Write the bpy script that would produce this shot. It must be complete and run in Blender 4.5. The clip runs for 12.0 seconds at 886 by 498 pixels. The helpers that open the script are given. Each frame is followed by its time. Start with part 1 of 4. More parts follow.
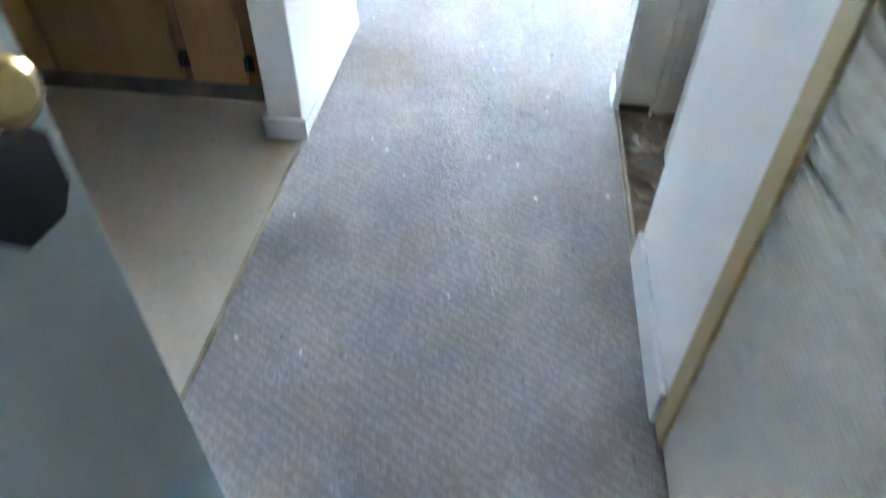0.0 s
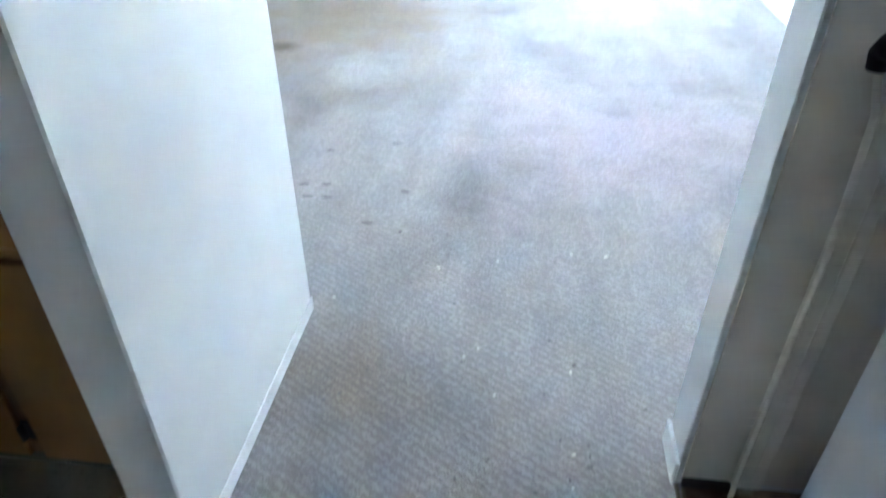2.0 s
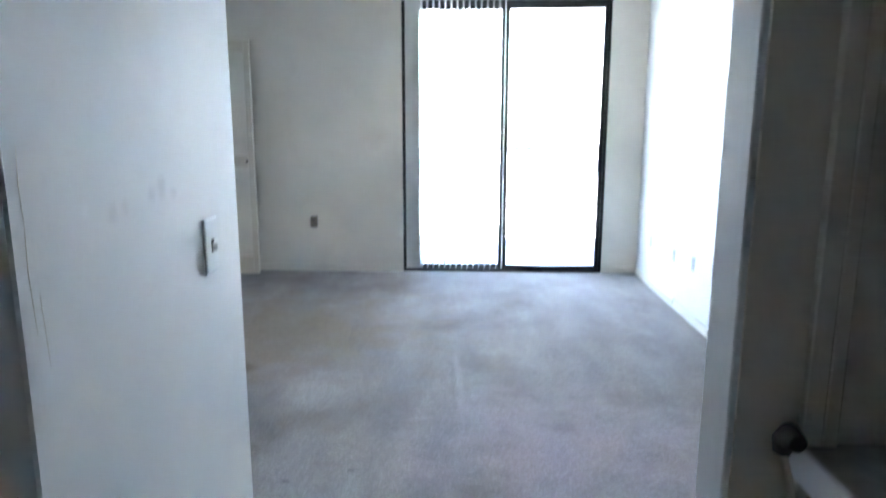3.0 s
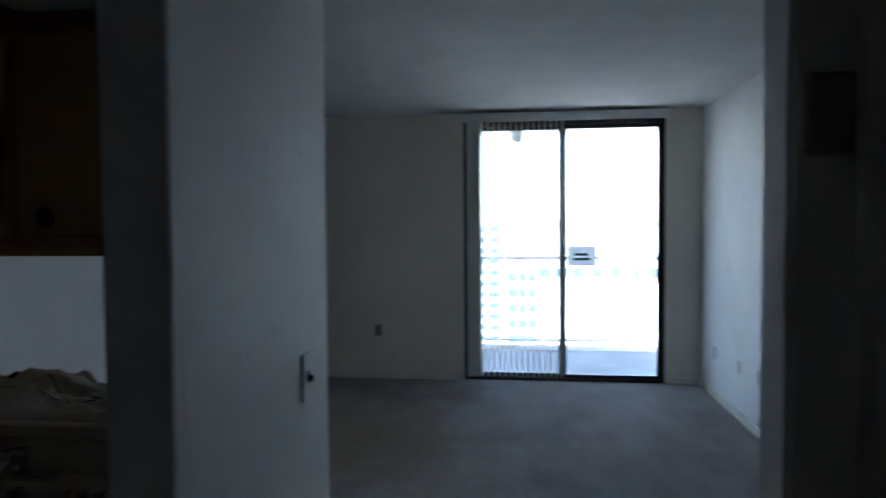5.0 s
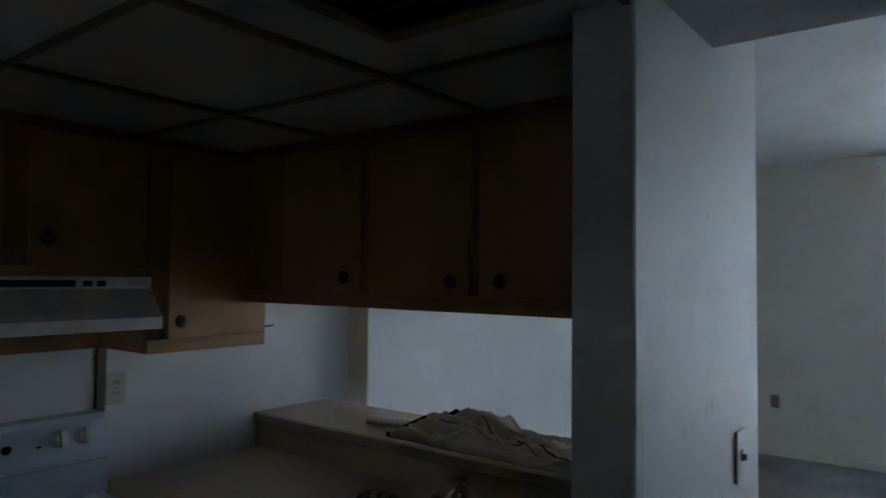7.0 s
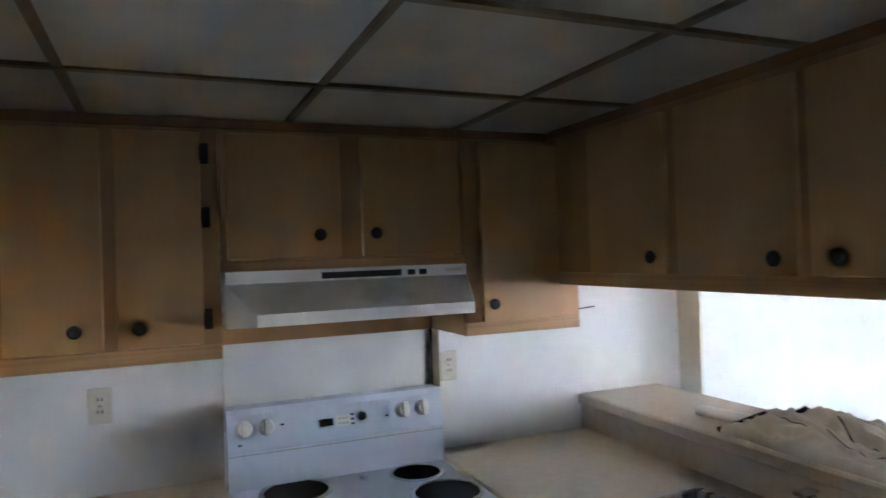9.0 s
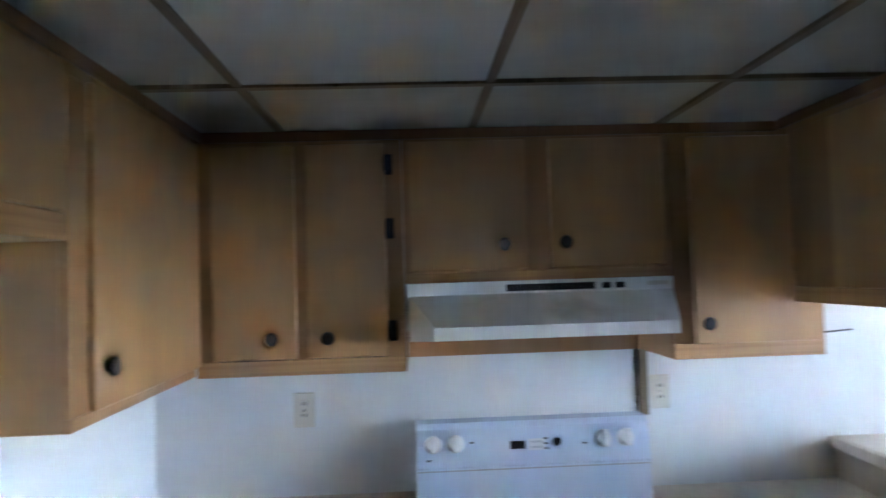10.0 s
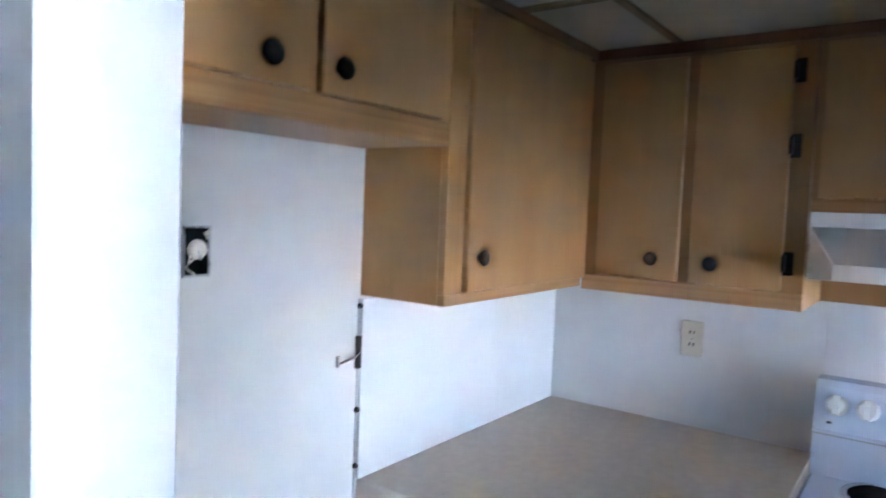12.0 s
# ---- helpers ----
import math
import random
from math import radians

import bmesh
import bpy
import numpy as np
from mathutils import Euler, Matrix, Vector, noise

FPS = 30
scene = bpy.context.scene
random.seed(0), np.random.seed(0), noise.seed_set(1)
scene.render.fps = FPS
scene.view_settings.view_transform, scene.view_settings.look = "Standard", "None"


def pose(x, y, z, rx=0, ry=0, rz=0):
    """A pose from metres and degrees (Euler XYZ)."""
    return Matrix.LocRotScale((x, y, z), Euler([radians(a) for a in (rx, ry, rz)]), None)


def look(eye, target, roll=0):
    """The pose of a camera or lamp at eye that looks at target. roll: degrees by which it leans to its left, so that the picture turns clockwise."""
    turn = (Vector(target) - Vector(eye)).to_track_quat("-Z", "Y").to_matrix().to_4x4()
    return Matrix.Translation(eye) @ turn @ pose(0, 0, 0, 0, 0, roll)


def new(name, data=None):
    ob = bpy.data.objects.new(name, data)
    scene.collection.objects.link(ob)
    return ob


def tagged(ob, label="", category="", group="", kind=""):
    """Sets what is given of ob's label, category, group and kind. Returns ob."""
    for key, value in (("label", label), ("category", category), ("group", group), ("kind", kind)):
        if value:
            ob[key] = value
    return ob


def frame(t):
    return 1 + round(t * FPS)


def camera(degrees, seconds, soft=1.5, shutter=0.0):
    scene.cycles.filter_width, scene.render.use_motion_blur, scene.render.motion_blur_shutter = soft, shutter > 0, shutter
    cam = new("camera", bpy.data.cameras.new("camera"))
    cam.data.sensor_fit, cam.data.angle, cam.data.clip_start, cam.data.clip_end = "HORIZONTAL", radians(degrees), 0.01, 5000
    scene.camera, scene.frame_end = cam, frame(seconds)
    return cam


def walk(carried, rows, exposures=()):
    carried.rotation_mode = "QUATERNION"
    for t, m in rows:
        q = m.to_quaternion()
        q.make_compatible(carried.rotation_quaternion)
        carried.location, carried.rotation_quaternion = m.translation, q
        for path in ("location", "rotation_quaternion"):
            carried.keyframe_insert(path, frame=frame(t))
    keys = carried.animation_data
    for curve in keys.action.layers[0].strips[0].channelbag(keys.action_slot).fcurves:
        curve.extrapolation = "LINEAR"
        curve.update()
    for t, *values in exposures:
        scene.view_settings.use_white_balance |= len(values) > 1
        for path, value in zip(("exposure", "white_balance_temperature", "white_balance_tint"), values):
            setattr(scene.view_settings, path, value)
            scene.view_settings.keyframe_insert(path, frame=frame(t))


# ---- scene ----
cam = camera(67.0, 12.0, 1.5, 0.5)
PATH = [
    (0, (0.624, -1.712, 1.239), (0.477, -0.286, -0.156), 1.3),
    (0.5, (0.628, -1.425, 1.272), (0.416, 0.115, 0.014), 0.1),
    (1, (0.585, -1.142, 1.313), (0.427, 0.451, 0.113), 1.3),
    (1.5, (0.602, -0.823, 1.301), (0.353, 0.739, 0.077), -0.4),
    (2, (0.586, -0.695, 1.306), (0.382, 0.932, 0.162), 0.0),
    (2.5, (0.559, -0.701, 1.404), (0.402, 1.17, 0.716), 2.1),
    (3, (0.543, -0.768, 1.516), (0.477, 1.196, 1.142), 0.1),
    (3.2, (0.538, -0.797, 1.549), (0.509, 1.184, 1.276), -0.1),
    (4.8, (0.54, -0.948, 1.624), (0.398, 1.044, 1.531), -0.1),
    (5, (0.527, -0.948, 1.625), (0.287, 1.036, 1.55), -0.4),
    (5.5, (0.472, -0.951, 1.622), (-0.125, 0.957, 1.563), -0.8),
    (6, (0.431, -0.973, 1.632), (-0.394, 0.848, 1.641), -0.2),
    (6.5, (0.418, -1.051, 1.661), (-0.642, 0.644, 1.721), 0.1),
    (6.7, (0.408, -1.04, 1.656), (-0.727, 0.605, 1.729), 0.4),
    (8.3, (0.418, -0.984, 1.681), (-1.18, 0.217, 1.724), -1.5),
    (8.5, (0.424, -0.956, 1.674), (-1.259, 0.124, 1.714), -1.9),
    (9, (0.418, -0.852, 1.676), (-1.424, -0.075, 1.694), -1.9),
    (9.5, (0.354, -0.78, 1.665), (-1.573, -0.249, 1.727), -1.0),
    (10, (0.299, -0.662, 1.668), (-1.698, -0.573, 1.746), -1.8),
    (10.5, (0.267, -0.53, 1.665), (-1.676, -1.004, 1.707), 0.3),
    (11, (0.244, -0.46, 1.655), (-1.568, -1.304, 1.703), -0.2),
    (11.5, (0.239, -0.436, 1.631), (-1.49, -1.441, 1.626), 0.6),
    (12, (0.227, -0.433, 1.615), (-1.383, -1.613, 1.497), 2.3),
]
EXPO = [(0.0, 8.3, 6200, 17), (0.5, 8.28, 6150, 16), (1.0, 7.95, 6200, 15), (1.5, 7.45, 6150, 14), (2.0, 7.3, 6150, 15), (2.5, 6.8, 6250, 17), (3.0, 5.95, 6150, 17), (3.2, 5.5, 6050, 16),
        (4.0, 4.0, 5900, 14), (4.8, 3.2, 5850, 13), (6.0, 3.35, 5850, 13), (6.7, 3.8, 5900, 14), (7.5, 5.1, 6300, 19), (8.3, 6.38, 6550, 22), (9.0, 6.9, 6450, 23), (9.5, 7.12, 6050, 22),
        (10.0, 7.36, 5650, 20), (10.5, 7.52, 5600, 22), (11.0, 7.7, 5600, 24), (11.5, 7.68, 5650, 24), (12.0, 7.48, 5750, 25)]
walk(cam, [(t, look(eye, target, roll)) for t, eye, target, roll in PATH], EXPO)

# ---- world and sun ----
world = bpy.data.worlds.new("sky")
scene.world = world
world.use_nodes = True
wn = world.node_tree
sky = wn.nodes.new("ShaderNodeTexSky")
sky.sky_type = "NISHITA"
sky.sun_disc = False
sky.dust_density = 1.0
sky.sun_elevation = radians(48)
sky.sun_rotation = radians(170)
wn.nodes["Background"].inputs["Strength"].default_value = 0.15
wn.links.new(sky.outputs[0], wn.nodes["Background"].inputs[0])
sun_data = bpy.data.lights.new("sun", "SUN")
sun_data.energy = 4.0
sun_data.angle = radians(0.5)
sun_data.color = (1.0, 0.95, 0.88)
sun = new("sun", sun_data)
sun.matrix_world = look((2.1, -12, 13.5), (0, 0, 0))


# ---- materials ----
def material(name, low, high, rough=0.6, scale=(8, 8, 8), bump=0.1, fine=60.0, metal=0.0, stain=None, detail=4.0, coat=0.0):
    """A surface mottled at two scales between two colours, with fine relief and, if given, stains."""
    m = bpy.data.materials.new(name)
    m.use_nodes = True
    nt = m.node_tree
    b = nt.nodes["Principled BSDF"]
    b.inputs["Metallic"].default_value = metal
    b.inputs["Coat Weight"].default_value = coat
    co = nt.nodes.new("ShaderNodeTexCoord")
    mp = nt.nodes.new("ShaderNodeMapping")
    mp.inputs["Scale"].default_value = scale
    nt.links.new(co.outputs["Object"], mp.inputs[0])
    n1 = nt.nodes.new("ShaderNodeTexNoise")
    n1.inputs["Scale"].default_value = 1.0
    n1.inputs["Detail"].default_value = detail
    nt.links.new(mp.outputs[0], n1.inputs["Vector"])
    ramp = nt.nodes.new("ShaderNodeValToRGB")
    ramp.color_ramp.elements[0].color, ramp.color_ramp.elements[1].color = (*low, 1), (*high, 1)
    ramp.color_ramp.elements[0].position, ramp.color_ramp.elements[1].position = 0.32, 0.68
    nt.links.new(n1.outputs[0], ramp.inputs[0])
    colour = ramp.outputs[0]
    if stain:
        tint, size, lo, hi, seed = stain
        n3 = nt.nodes.new("ShaderNodeTexNoise")
        n3.noise_dimensions = "4D"
        n3.inputs["W"].default_value = seed
        n3.inputs["Scale"].default_value = size
        n3.inputs["Detail"].default_value = 5.0
        nt.links.new(co.outputs["Object"], n3.inputs["Vector"])
        r3 = nt.nodes.new("ShaderNodeMapRange")
        r3.inputs["From Min"].default_value, r3.inputs["From Max"].default_value = lo, hi
        nt.links.new(n3.outputs[0], r3.inputs[0])
        mix = nt.nodes.new("ShaderNodeMix")
        mix.data_type = "RGBA"
        nt.links.new(r3.outputs[0], mix.inputs[0])
        nt.links.new(colour, mix.inputs[6])
        mix.inputs[7].default_value = (*tint, 1)
        colour = mix.outputs[2]
    nt.links.new(colour, b.inputs["Base Color"])
    n2 = nt.nodes.new("ShaderNodeTexNoise")
    n2.inputs["Scale"].default_value = fine
    n2.inputs["Detail"].default_value = 3.0
    nt.links.new(co.outputs["Object"], n2.inputs["Vector"])
    rr = nt.nodes.new("ShaderNodeMapRange")
    rr.inputs["To Min"].default_value, rr.inputs["To Max"].default_value = max(0.02, rough - 0.08), min(1.0, rough + 0.08)
    nt.links.new(n1.outputs[0], rr.inputs[0])
    nt.links.new(rr.outputs[0], b.inputs["Roughness"])
    if bump:
        bp = nt.nodes.new("ShaderNodeBump")
        bp.inputs["Strength"].default_value = bump
        bp.inputs["Distance"].default_value = 0.004
        nt.links.new(n2.outputs[0], bp.inputs["Height"])
        nt.links.new(bp.outputs[0], b.inputs["Normal"])
    return m


def ragged_patches(nt, co, wob, colour, rows):
    """Spills, scuffs and other darker or paler patches with ragged edges: place, radius, colour, share."""
    for place, r, tint, share in rows:
        off = nt.nodes.new("ShaderNodeVectorMath")
        off.operation = "MULTIPLY_ADD"
        off.inputs[1].default_value = (r * 1.6, r * 1.6, r * 1.6)
        nt.links.new(wob.outputs["Color"], off.inputs[0])
        nt.links.new(co.outputs["Object"], off.inputs[2])
        far = nt.nodes.new("ShaderNodeVectorMath")
        far.operation = "DISTANCE"
        far.inputs[1].default_value = [c + r * 0.8 for c in place]
        nt.links.new(off.outputs[0], far.inputs[0])
        rng_ = nt.nodes.new("ShaderNodeMapRange")
        rng_.inputs["From Min"].default_value, rng_.inputs["From Max"].default_value = r, r * 0.25
        rng_.inputs["To Max"].default_value = share
        nt.links.new(far.outputs["Value"], rng_.inputs[0])
        mx = nt.nodes.new("ShaderNodeMix")
        mx.data_type = "RGBA"
        nt.links.new(rng_.outputs[0], mx.inputs[0])
        nt.links.new(colour, mx.inputs[6])
        mx.inputs[7].default_value = (*tint, 1)
        colour = mx.outputs[2]
    return colour


def carpet_material():
    m = material("carpet", (0.34, 0.318, 0.304), (0.437, 0.41, 0.392), 0.95, (5.5, 1.6, 3), 0.0, 60, 0, ((0.22, 0.20, 0.185), 1.4, 0.50, 0.75, 3.0))
    nt = m.node_tree
    b = nt.nodes["Principled BSDF"]
    co = nt.nodes.new("ShaderNodeTexCoord")
    colour = b.inputs["Base Color"].links[0].from_socket
    wob = nt.nodes.new("ShaderNodeTexNoise")
    wob.inputs["Scale"].default_value = 4.5
    wob.inputs["Detail"].default_value = 5.0
    nt.links.new(co.outputs["Object"], wob.inputs["Vector"])
    # stains and smudges, plus broad patches: darker in the hall, paler farther in
    colour = ragged_patches(nt, co, wob, colour, (((0.08, -0.50, 0), 0.20, (0.10, 0.095, 0.10), 0.75), ((0.17, 0.52, 0), 0.26, (0.27, 0.195, 0.12), 0.5), ((-0.75, 3.9, 0), 1.5, (0.36, 0.285, 0.19), 0.7),
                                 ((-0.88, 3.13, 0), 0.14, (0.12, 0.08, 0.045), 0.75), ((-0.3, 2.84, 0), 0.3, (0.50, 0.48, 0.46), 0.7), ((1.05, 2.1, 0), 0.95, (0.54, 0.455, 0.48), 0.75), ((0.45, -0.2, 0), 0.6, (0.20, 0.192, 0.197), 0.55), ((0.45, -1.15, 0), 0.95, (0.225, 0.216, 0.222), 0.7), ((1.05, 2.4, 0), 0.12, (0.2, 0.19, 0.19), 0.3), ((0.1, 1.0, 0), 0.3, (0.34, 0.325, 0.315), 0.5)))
    # rows of pile loops
    mp = nt.nodes.new("ShaderNodeMapping")
    mp.inputs["Rotation"].default_value = (0, 0, radians(-58))
    nt.links.new(co.outputs["Object"], mp.inputs[0])
    v = nt.nodes.new("ShaderNodeTexWave")
    v.inputs["Scale"].default_value = 14.0
    v.inputs["Distortion"].default_value = 9.0
    v.inputs["Detail"].default_value = 3.0
    v.inputs["Detail Scale"].default_value = 6.0
    v.inputs["Detail Roughness"].default_value = 0.75
    nt.links.new(mp.outputs[0], v.inputs["Vector"])
    mp2 = nt.nodes.new("ShaderNodeMapping")
    mp2.inputs["Scale"].default_value = (1.0, 0.6, 1.0)
    nt.links.new(mp.outputs[0], mp2.inputs[0])
    vo = nt.nodes.new("ShaderNodeTexVoronoi")
    vo.inputs["Scale"].default_value = 78.0
    nt.links.new(mp2.outputs[0], vo.inputs["Vector"])
    tuft = nt.nodes.new("ShaderNodeMath")
    tuft.operation = "MULTIPLY_ADD"
    tuft.inputs[1].default_value = -0.9
    nt.links.new(vo.outputs["Distance"], tuft.inputs[0])
    nt.links.new(v.outputs[1], tuft.inputs[2])
    add = nt.nodes.new("ShaderNodeMath")
    add.operation = "MULTIPLY_ADD"
    add.inputs[1].default_value = 5.0
    nt.links.new(wob.outputs[0], add.inputs[0])
    nt.links.new(tuft.outputs[0], add.inputs[2])
    bp = nt.nodes.new("ShaderNodeBump")
    bp.inputs["Strength"].default_value = 0.65
    bp.inputs["Distance"].default_value = 0.006
    nt.links.new(add.outputs[0], bp.inputs["Height"])
    nt.links.new(bp.outputs[0], b.inputs["Normal"])
    mix = nt.nodes.new("ShaderNodeMix")
    mix.data_type, mix.blend_type = "RGBA", "MULTIPLY"
    mix.inputs[0].default_value = 0.5
    rmp = nt.nodes.new("ShaderNodeValToRGB")
    rmp.color_ramp.elements[0].color, rmp.color_ramp.elements[1].color = (0.42, 0.41, 0.42, 1), (1, 1, 1, 1)
    rmp.color_ramp.elements[0].position, rmp.color_ramp.elements[1].position = 0.0, 0.45
    nt.links.new(tuft.outputs[0], rmp.inputs[0])
    nt.links.new(colour, mix.inputs[6])
    nt.links.new(rmp.outputs[0], mix.inputs[7])
    nt.links.new(mix.outputs[2], b.inputs["Base Color"])
    return m


def sheet_material(name, colour, share):
    """Thin paper or vinyl that lets some light through."""
    m = material(name, tuple(c * 0.94 for c in colour), colour, 0.6, (6, 6, 6), 0.05, 90)
    nt = m.node_tree
    t = nt.nodes.new("ShaderNodeBsdfTranslucent")
    t.inputs["Color"].default_value = (*colour, 1)
    mix = nt.nodes.new("ShaderNodeMixShader")
    mix.inputs[0].default_value = share
    nt.links.new(nt.nodes["Principled BSDF"].outputs[0], mix.inputs[1])
    nt.links.new(t.outputs[0], mix.inputs[2])
    nt.links.new(mix.outputs[0], nt.nodes["Material Output"].inputs[0])
    return m


def glass_material(name, tint):
    m = bpy.data.materials.new(name)
    m.use_nodes = True
    b = m.node_tree.nodes["Principled BSDF"]
    b.inputs["Base Color"].default_value = (*tint, 1)
    b.inputs["Transmission Weight"].default_value = 1.0
    b.inputs["Roughness"].default_value = 0.0
    b.inputs["IOR"].default_value = 1.45
    return m


WALL = material("white_wall_paint", (0.66, 0.665, 0.655), (0.74, 0.745, 0.735), 0.6, (2, 2, 2), 0.1, 90, 0, ((0.61, 0.595, 0.56), 2.3, 0.58, 0.84, 1.0))
# copy of WALL with a raised white, for the stronger living room light
WHITE = material("lit_wall_paint", (0.72, 0.725, 0.72), (0.79, 0.795, 0.79), 0.6, (2, 2, 2), 0.1, 90, 0, ((0.66, 0.645, 0.61), 2.3, 0.58, 0.84, 1.0))
STUBW = material("scuffed_white_paint", (0.73, 0.727, 0.705), (0.80, 0.797, 0.775), 0.6, (2, 2, 2), 0.1, 90, 0, ((0.66, 0.645, 0.61), 2.3, 0.58, 0.84, 1.0))
stub_tree = STUBW.node_tree
stub_co, stub_wob = stub_tree.nodes.new("ShaderNodeTexCoord"), stub_tree.nodes.new("ShaderNodeTexNoise")
stub_wob.inputs["Scale"].default_value = 22.0
stub_paint = stub_tree.nodes["Principled BSDF"].inputs["Base Color"]
stub_tree.links.new(stub_co.outputs["Object"], stub_wob.inputs["Vector"])
stub_tree.links.new(ragged_patches(stub_tree, stub_co, stub_wob, stub_paint.links[0].from_socket, (
    ((0, 0.37, 1.392), 0.022, (0.40, 0.39, 0.37), 0.22), ((0, 0.41, 1.398), 0.026, (0.40, 0.39, 0.37), 0.3), ((0, 0.46, 1.388), 0.018, (0.40, 0.39, 0.37), 0.2),
    ((0, 0.24, 1.376), 0.02, (0.42, 0.41, 0.39), 0.2), ((0, 0.28, 1.379), 0.018, (0.42, 0.41, 0.39), 0.18), ((0, 0.384, 1.786), 0.012, (0.36, 0.35, 0.33), 0.5),
    ((0, 0.153, 1.703), 0.012, (0.82, 0.82, 0.81), 0.6), ((0, 0.163, 1.391), 0.014, (0.82, 0.82, 0.81), 0.6), ((0, 0.591, 1.793), 0.01, (0.36, 0.35, 0.33), 0.5))), stub_paint)
ALCOVE = material("yellowed_alcove_paint", (0.69, 0.68, 0.635), (0.77, 0.76, 0.715), 0.6, (2, 2, 2), 0.1, 90, 0, ((0.63, 0.61, 0.56), 2.3, 0.58, 0.84, 1.0))
CREAM = material("cream_wall_paint", (0.72, 0.68, 0.585), (0.79, 0.75, 0.66), 0.7, (2, 2, 2), 0.25, 90, 0, ((0.64, 0.595, 0.50), 2.0, 0.58, 0.84, 5.0))
TRIM = material("yellowed_trim_paint", (0.62, 0.57, 0.46), (0.72, 0.68, 0.58), 0.45, (4, 4, 4), 0.1, 70)
TAN = material("tan_trim_paint", (0.38, 0.285, 0.125), (0.46, 0.355, 0.17), 0.5, (4, 4, 4), 0.1, 70)
CEIL = material("textured_ceiling", (0.60, 0.60, 0.575), (0.68, 0.68, 0.655), 0.9, (3, 3, 3), 1.0, 45)
# same texture as CEIL, its grey lowered to hold the hall's shade
CEILH = material("shade_toned_popcorn_ceiling", (0.30, 0.305, 0.295), (0.38, 0.385, 0.375), 0.95, (3, 3, 3), 1.0, 45)
CARPET = carpet_material()
VINYL = material("beige_vinyl", (0.405, 0.357, 0.284), (0.44, 0.392, 0.313), 0.3, (70, 70, 70), 0.02, 60, 0, None, 6.0)
OAK = material("varnished_oak", (0.44, 0.226, 0.086), (0.53, 0.285, 0.115), 0.42, (7, 7, 0.9), 0.08, 120, 0, ((0.31, 0.165, 0.06), 2.2, 0.55, 0.78, 4.0), 7.0, 0.15)
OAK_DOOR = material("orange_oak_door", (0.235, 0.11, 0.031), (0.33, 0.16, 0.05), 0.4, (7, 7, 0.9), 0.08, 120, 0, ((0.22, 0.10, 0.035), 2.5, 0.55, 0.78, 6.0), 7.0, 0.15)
OAK_RAIL = material("straight_grained_oak", (0.36, 0.178, 0.064), (0.53, 0.288, 0.116), 0.42, (1.5, 14, 48), 0.08, 120, 0, None, 3.0, 0.15)
OAK_DARK = material("oak_face_frame", (0.29, 0.139, 0.046), (0.41, 0.21, 0.077), 0.45, (7, 7, 0.9), 0.08, 120, 0, None, 7.0)
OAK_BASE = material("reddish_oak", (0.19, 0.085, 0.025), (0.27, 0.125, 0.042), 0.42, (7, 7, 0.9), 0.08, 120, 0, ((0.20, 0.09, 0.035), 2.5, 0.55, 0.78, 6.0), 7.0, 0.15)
BRONZE = material("dark_bronze", (0.018, 0.016, 0.015), (0.035, 0.03, 0.028), 0.4, (20, 20, 20), 0.1, 200, 0.6)
COUNTER = material("beige_laminate", (0.55, 0.46, 0.36), (0.62, 0.525, 0.42), 0.35, (30, 30, 30), 0.03, 300, 0, ((0.48, 0.39, 0.29), 4.0, 0.60, 0.85, 7.0))
ENAMEL = material("white_enamel", (0.64, 0.715, 0.83), (0.68, 0.755, 0.87), 0.22, (5, 5, 5), 0.02, 60)
HOODW = material("almond_metal", (0.74, 0.725, 0.68), (0.79, 0.775, 0.73), 0.32, (5, 5, 5), 0.02, 60, 0, ((0.45, 0.40, 0.30), 6.0, 0.6, 0.85, 2.0))
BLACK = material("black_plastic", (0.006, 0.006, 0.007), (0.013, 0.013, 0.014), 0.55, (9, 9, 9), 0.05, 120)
BLACK.node_tree.nodes["Principled BSDF"].inputs["Specular IOR Level"].default_value = 0.2
PAN = material("burnt_drip_bowl", (0.004, 0.004, 0.004), (0.018, 0.015, 0.013), 0.75, (14, 14, 14), 0.3, 80)
PAN.node_tree.nodes["Principled BSDF"].inputs["Specular IOR Level"].default_value = 0.15
CHROME = material("chrome", (0.62, 0.62, 0.62), (0.72, 0.72, 0.72), 0.14, (9, 9, 9), 0.02, 120, 1.0)
STEEL = material("stainless_steel", (0.45, 0.45, 0.45), (0.55, 0.55, 0.55), 0.28, (40, 4, 4), 0.03, 200, 1.0)
PLATE = material("almond_plastic", (0.58, 0.54, 0.44), (0.64, 0.60, 0.50), 0.4, (9, 9, 9), 0.02, 120)
LIDM = material("grimy_lid_and_shade", (0.05, 0.045, 0.036), (0.15, 0.13, 0.10), 0.7, (9, 9, 9), 0.2, 60)
BROWNP = material("brown_plastic", (0.20, 0.17, 0.13), (0.26, 0.22, 0.17), 0.4, (9, 9, 9), 0.02, 120)
PLATEW = material("white_plastic", (0.76, 0.76, 0.75), (0.80, 0.80, 0.79), 0.62, (9, 9, 9), 0.02, 120)
TILE = material("ceiling_panel", (0.47, 0.46, 0.40), (0.56, 0.55, 0.485), 0.85, (5, 5, 5), 0.5, 160)
DIFFUSE = material("prismatic_diffuser", (0.60, 0.61, 0.575), (0.65, 0.66, 0.625), 0.35, (5, 5, 5), 0.15, 220)
GRID = material("tarnished_ceiling_grid", (0.15, 0.115, 0.06), (0.24, 0.19, 0.11), 0.5, (6, 6, 6), 0.05, 90)
